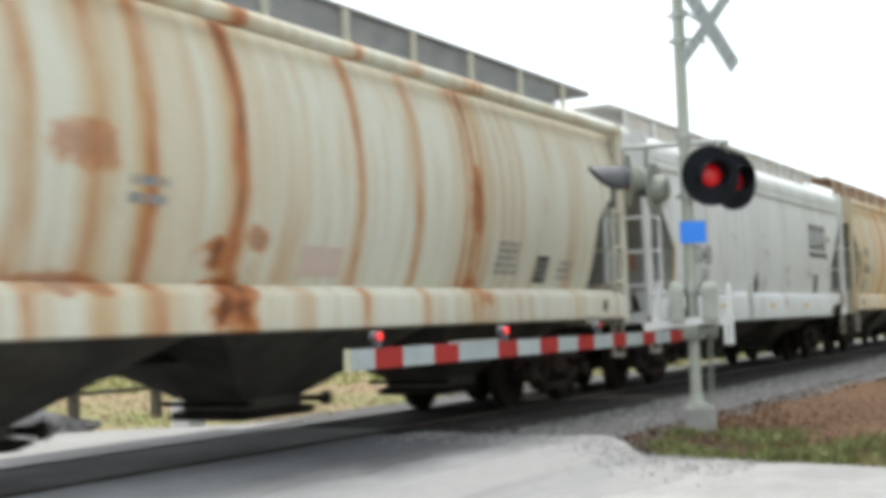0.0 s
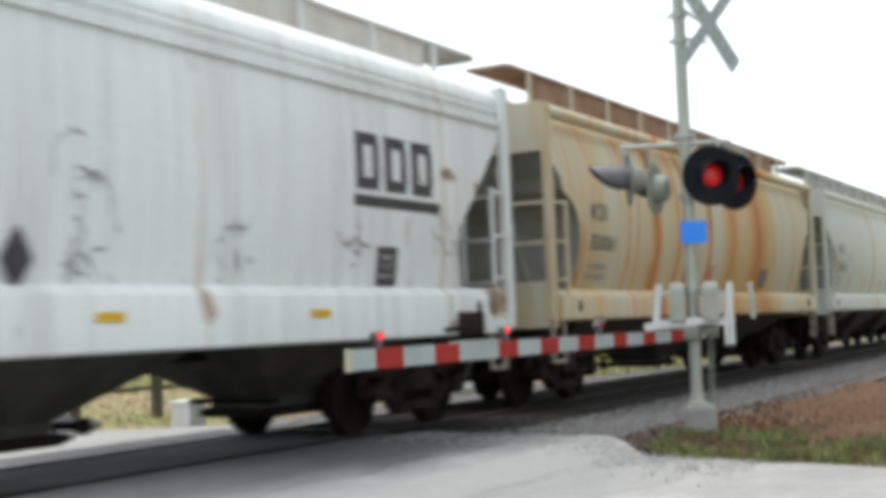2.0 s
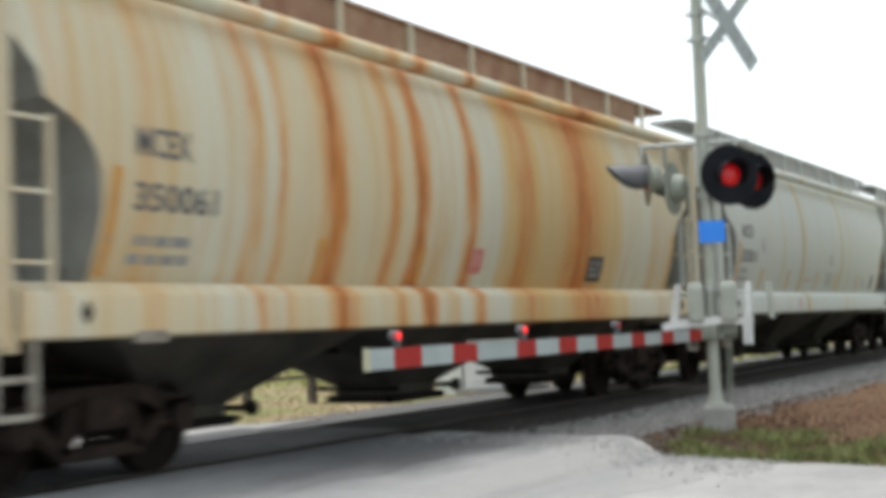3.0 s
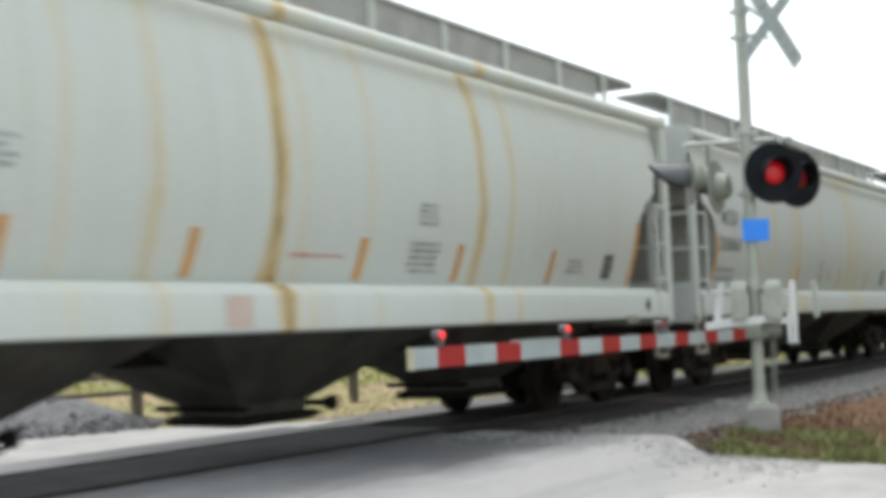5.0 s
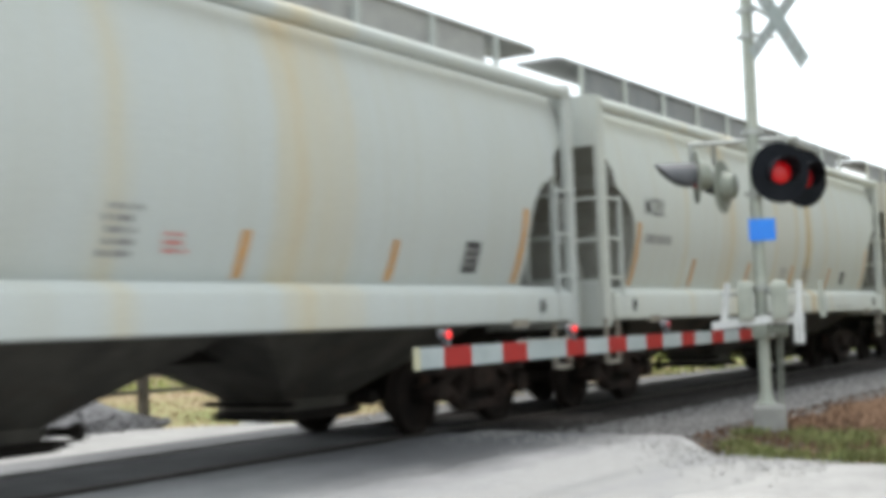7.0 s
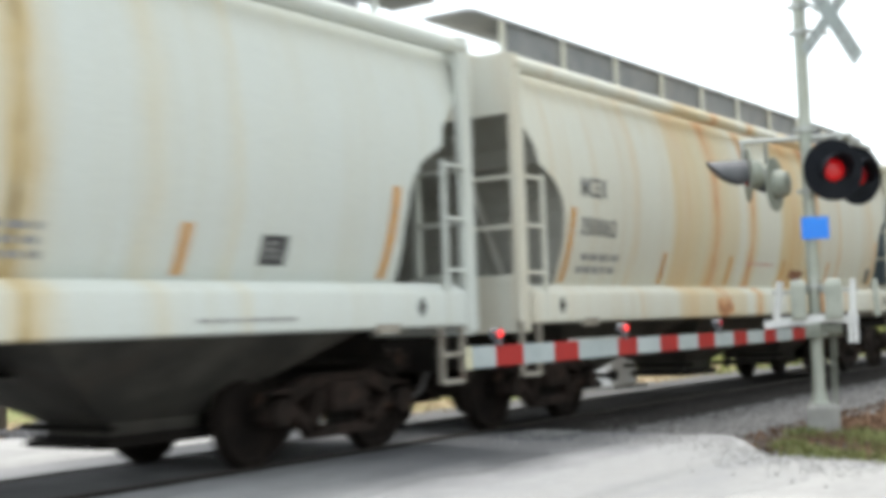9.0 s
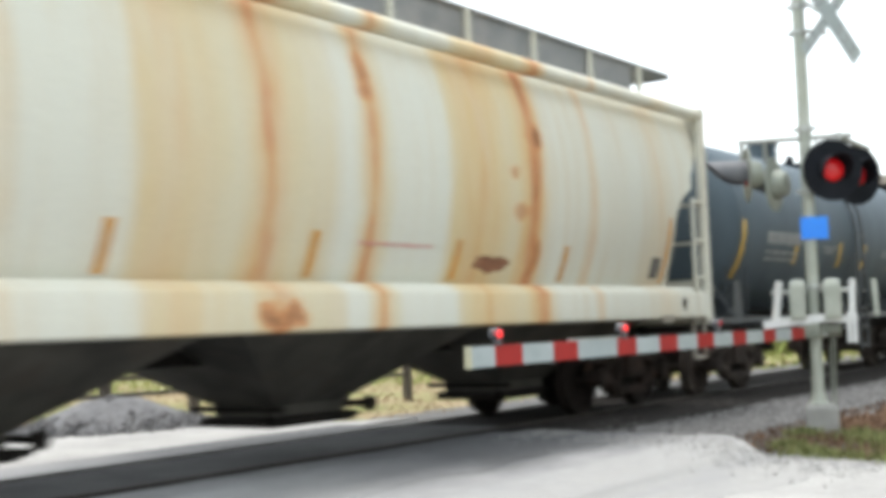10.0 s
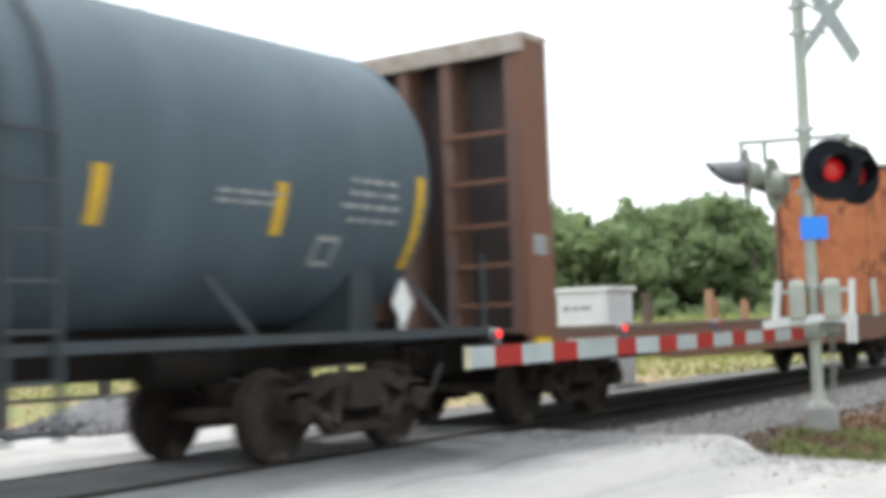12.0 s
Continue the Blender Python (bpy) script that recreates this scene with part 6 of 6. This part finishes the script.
# far woods: trunks with many small leaf clumps, one mass
M_LEAF = plain("tree_leaves", (0.175, 0.25, 0.12), (0.25, 0.32, 0.16), 0.12, 0.8, island=0.3, relief=0, fine=3.0)
def let_light_through(m, share):
    """Leaves pass part of the light on."""
    nt = m.node_tree
    bsdf = nt.nodes["Principled BSDF"]
    tr, mx = nt.nodes.new("ShaderNodeBsdfTranslucent"), nt.nodes.new("ShaderNodeMixShader")
    mx.inputs[0].default_value = share
    nt.links.new(bsdf.inputs["Base Color"].links[0].from_socket, tr.inputs["Color"])
    nt.links.new(bsdf.outputs[0], mx.inputs[1])
    nt.links.new(tr.outputs[0], mx.inputs[2])
    nt.links.new(mx.outputs[0], nt.nodes["Material Output"].inputs["Surface"])


let_light_through(M_LEAF, 0.52)
M_BARK = plain("tree_bark", (0.10, 0.085, 0.07), (0.14, 0.12, 0.10), 2.0, 0.9)


def woods():
    rs = np.random.RandomState(21)
    vs, fs = [], []
    tv, tf = [], []
    trees = []
    for k in range(240):
        ang = rs.uniform(12.5, 85)
        r_ = rs.uniform(104, 150)
        h = rs.uniform(9.2, 12.7) * r_ / 118
        if ang < 21.4:
            h *= np.interp(ang, [12, 16.5, 20.0, 21.4], [0.55, 0.5, 0.52, 0.88])
        trees.append((ang, r_, h, rs.uniform(2.4, 4.4)))
    for k in range(45):                     # unseen trees added on the near side to dim the right-hand cars
        r_ = rs.uniform(26, 38)
        trees.append((rs.uniform(-55, -7), r_, rs.uniform(8.5, 11.5), rs.uniform(3.0, 4.4)))
    trees.append((22.0, 112, 13.2, 3.0))
    trees.append((20.9, 113, 9.0, 3.4))
    for ang, r_, h, w in trees:
        x, y = r_ * math.cos(radians(ang)), r_ * math.sin(radians(ang))
        i = len(tv)
        for z, q in ((-0.3, 0.28), (h * 0.75, 0.12)):
            tv += [(x + q * math.cos(a_), y + q * math.sin(a_), z) for a_ in np.linspace(0, 5.24, 6)]
        tf += [(i + j, i + (j + 1) % 6, i + 6 + (j + 1) % 6, i + 6 + j) for j in range(6)]
        lumps = []
        for j in range(rs.randint(9, 14)):
            zz = h * rs.uniform(0.18, 0.93)
            spread = w * (1.0 - 0.55 * abs(zz / h - 0.5))
            lumps.append((x + rs.normal(0, 0.5) * spread, y + rs.normal(0, 0.5) * spread, zz, rs.uniform(0.9, 2.0) * w / 3.2))
        for lx, ly, lz, lr in lumps:
            m_ = 130
            d = rs.normal(0, 1, (m_, 3))
            d /= np.linalg.norm(d, axis=1)[:, None]
            rad = lr * rs.uniform(0.55, 1.12, (m_, 1))
            c = d * rad * (1, 1, 0.8) + (lx, ly, lz)
            for p in c:
                s = rs.uniform(0.16, 0.42)
                e1, e2 = rs.normal(0, 1, 3) * s, rs.normal(0, 1, 3) * s
                i = len(vs)
                vs += [tuple(p - e1), tuple(p + e2), tuple(p + e1), tuple(p - e2 * 0.8)]
                fs.append((i, i + 1, i + 2, i + 3))
    me = bpy.data.meshes.new("woods")
    n = len(vs)
    me.from_pydata(vs + tv, [], fs + [tuple(j + n for j in f_) for f_ in tf])
    me.materials.append(M_LEAF)
    me.materials.append(M_BARK)
    for k in range(len(fs), len(fs) + len(tf)):
        me.polygons[k].material_index = 1
    tagged(new("woods", me), "distant line of mixed green trees with uneven tops, plus unseen near-side trees", "trees", kind="stuff")


woods()


def undergrowth():
    """Bushes that close the foot of the wood."""
    rs = np.random.RandomState(33)
    vs, fs = [], []
    for k in range(22000):
        ang, r_ = rs.uniform(12, 85), rs.uniform(100, 112)
        p = np.array([r_ * math.cos(radians(ang)), r_ * math.sin(radians(ang)), rs.uniform(0.0, 1) ** 1.3 * (1.9 + 0.8 * math.sin(ang * 2.3))])
        s = rs.uniform(0.25, 0.6)
        e1, e2 = rs.normal(0, 1, 3) * s, rs.normal(0, 1, 3) * s
        i = len(vs)
        vs += [tuple(p - e1), tuple(p + e2), tuple(p + e1), tuple(p - e2)]
        fs.append((i, i + 1, i + 2, i + 3))
    me = bpy.data.meshes.new("bushes")
    me.from_pydata(vs, [], fs)
    me.materials.append(M_LEAF)
    tagged(new("bushes", me), "dark undergrowth at the foot of the wood", "bushes", kind="stuff")


undergrowth()
blades("tall_weeds", 9000, lambda rs: ((lambda r_, a_: (r_ * math.cos(a_), r_ * math.sin(a_), -0.1))(rs.uniform(44, 60), radians(rs.uniform(14, 34)))), 1.35, M_FIELDGREEN, "tall yellow-green weeds in front of the wood", "weeds", 19, 0.07)


# ---- what moves ----
def motions():
    for car, x0 in CARS:
        walk(car, [(t, pose(x0 - SPEED * t, TRACK_Y, 0)) for t in (0.0, 2.0, 4.0, 6.0, 8.0, 10.0, 12.0)])
    for wheel, x, r in WHEELS:
        walk(wheel, [(t, pose(x, 0, r, 0, -math.degrees(SPEED * t / r), 0)) for t in [k / 15 for k in range(181)]])


motions()
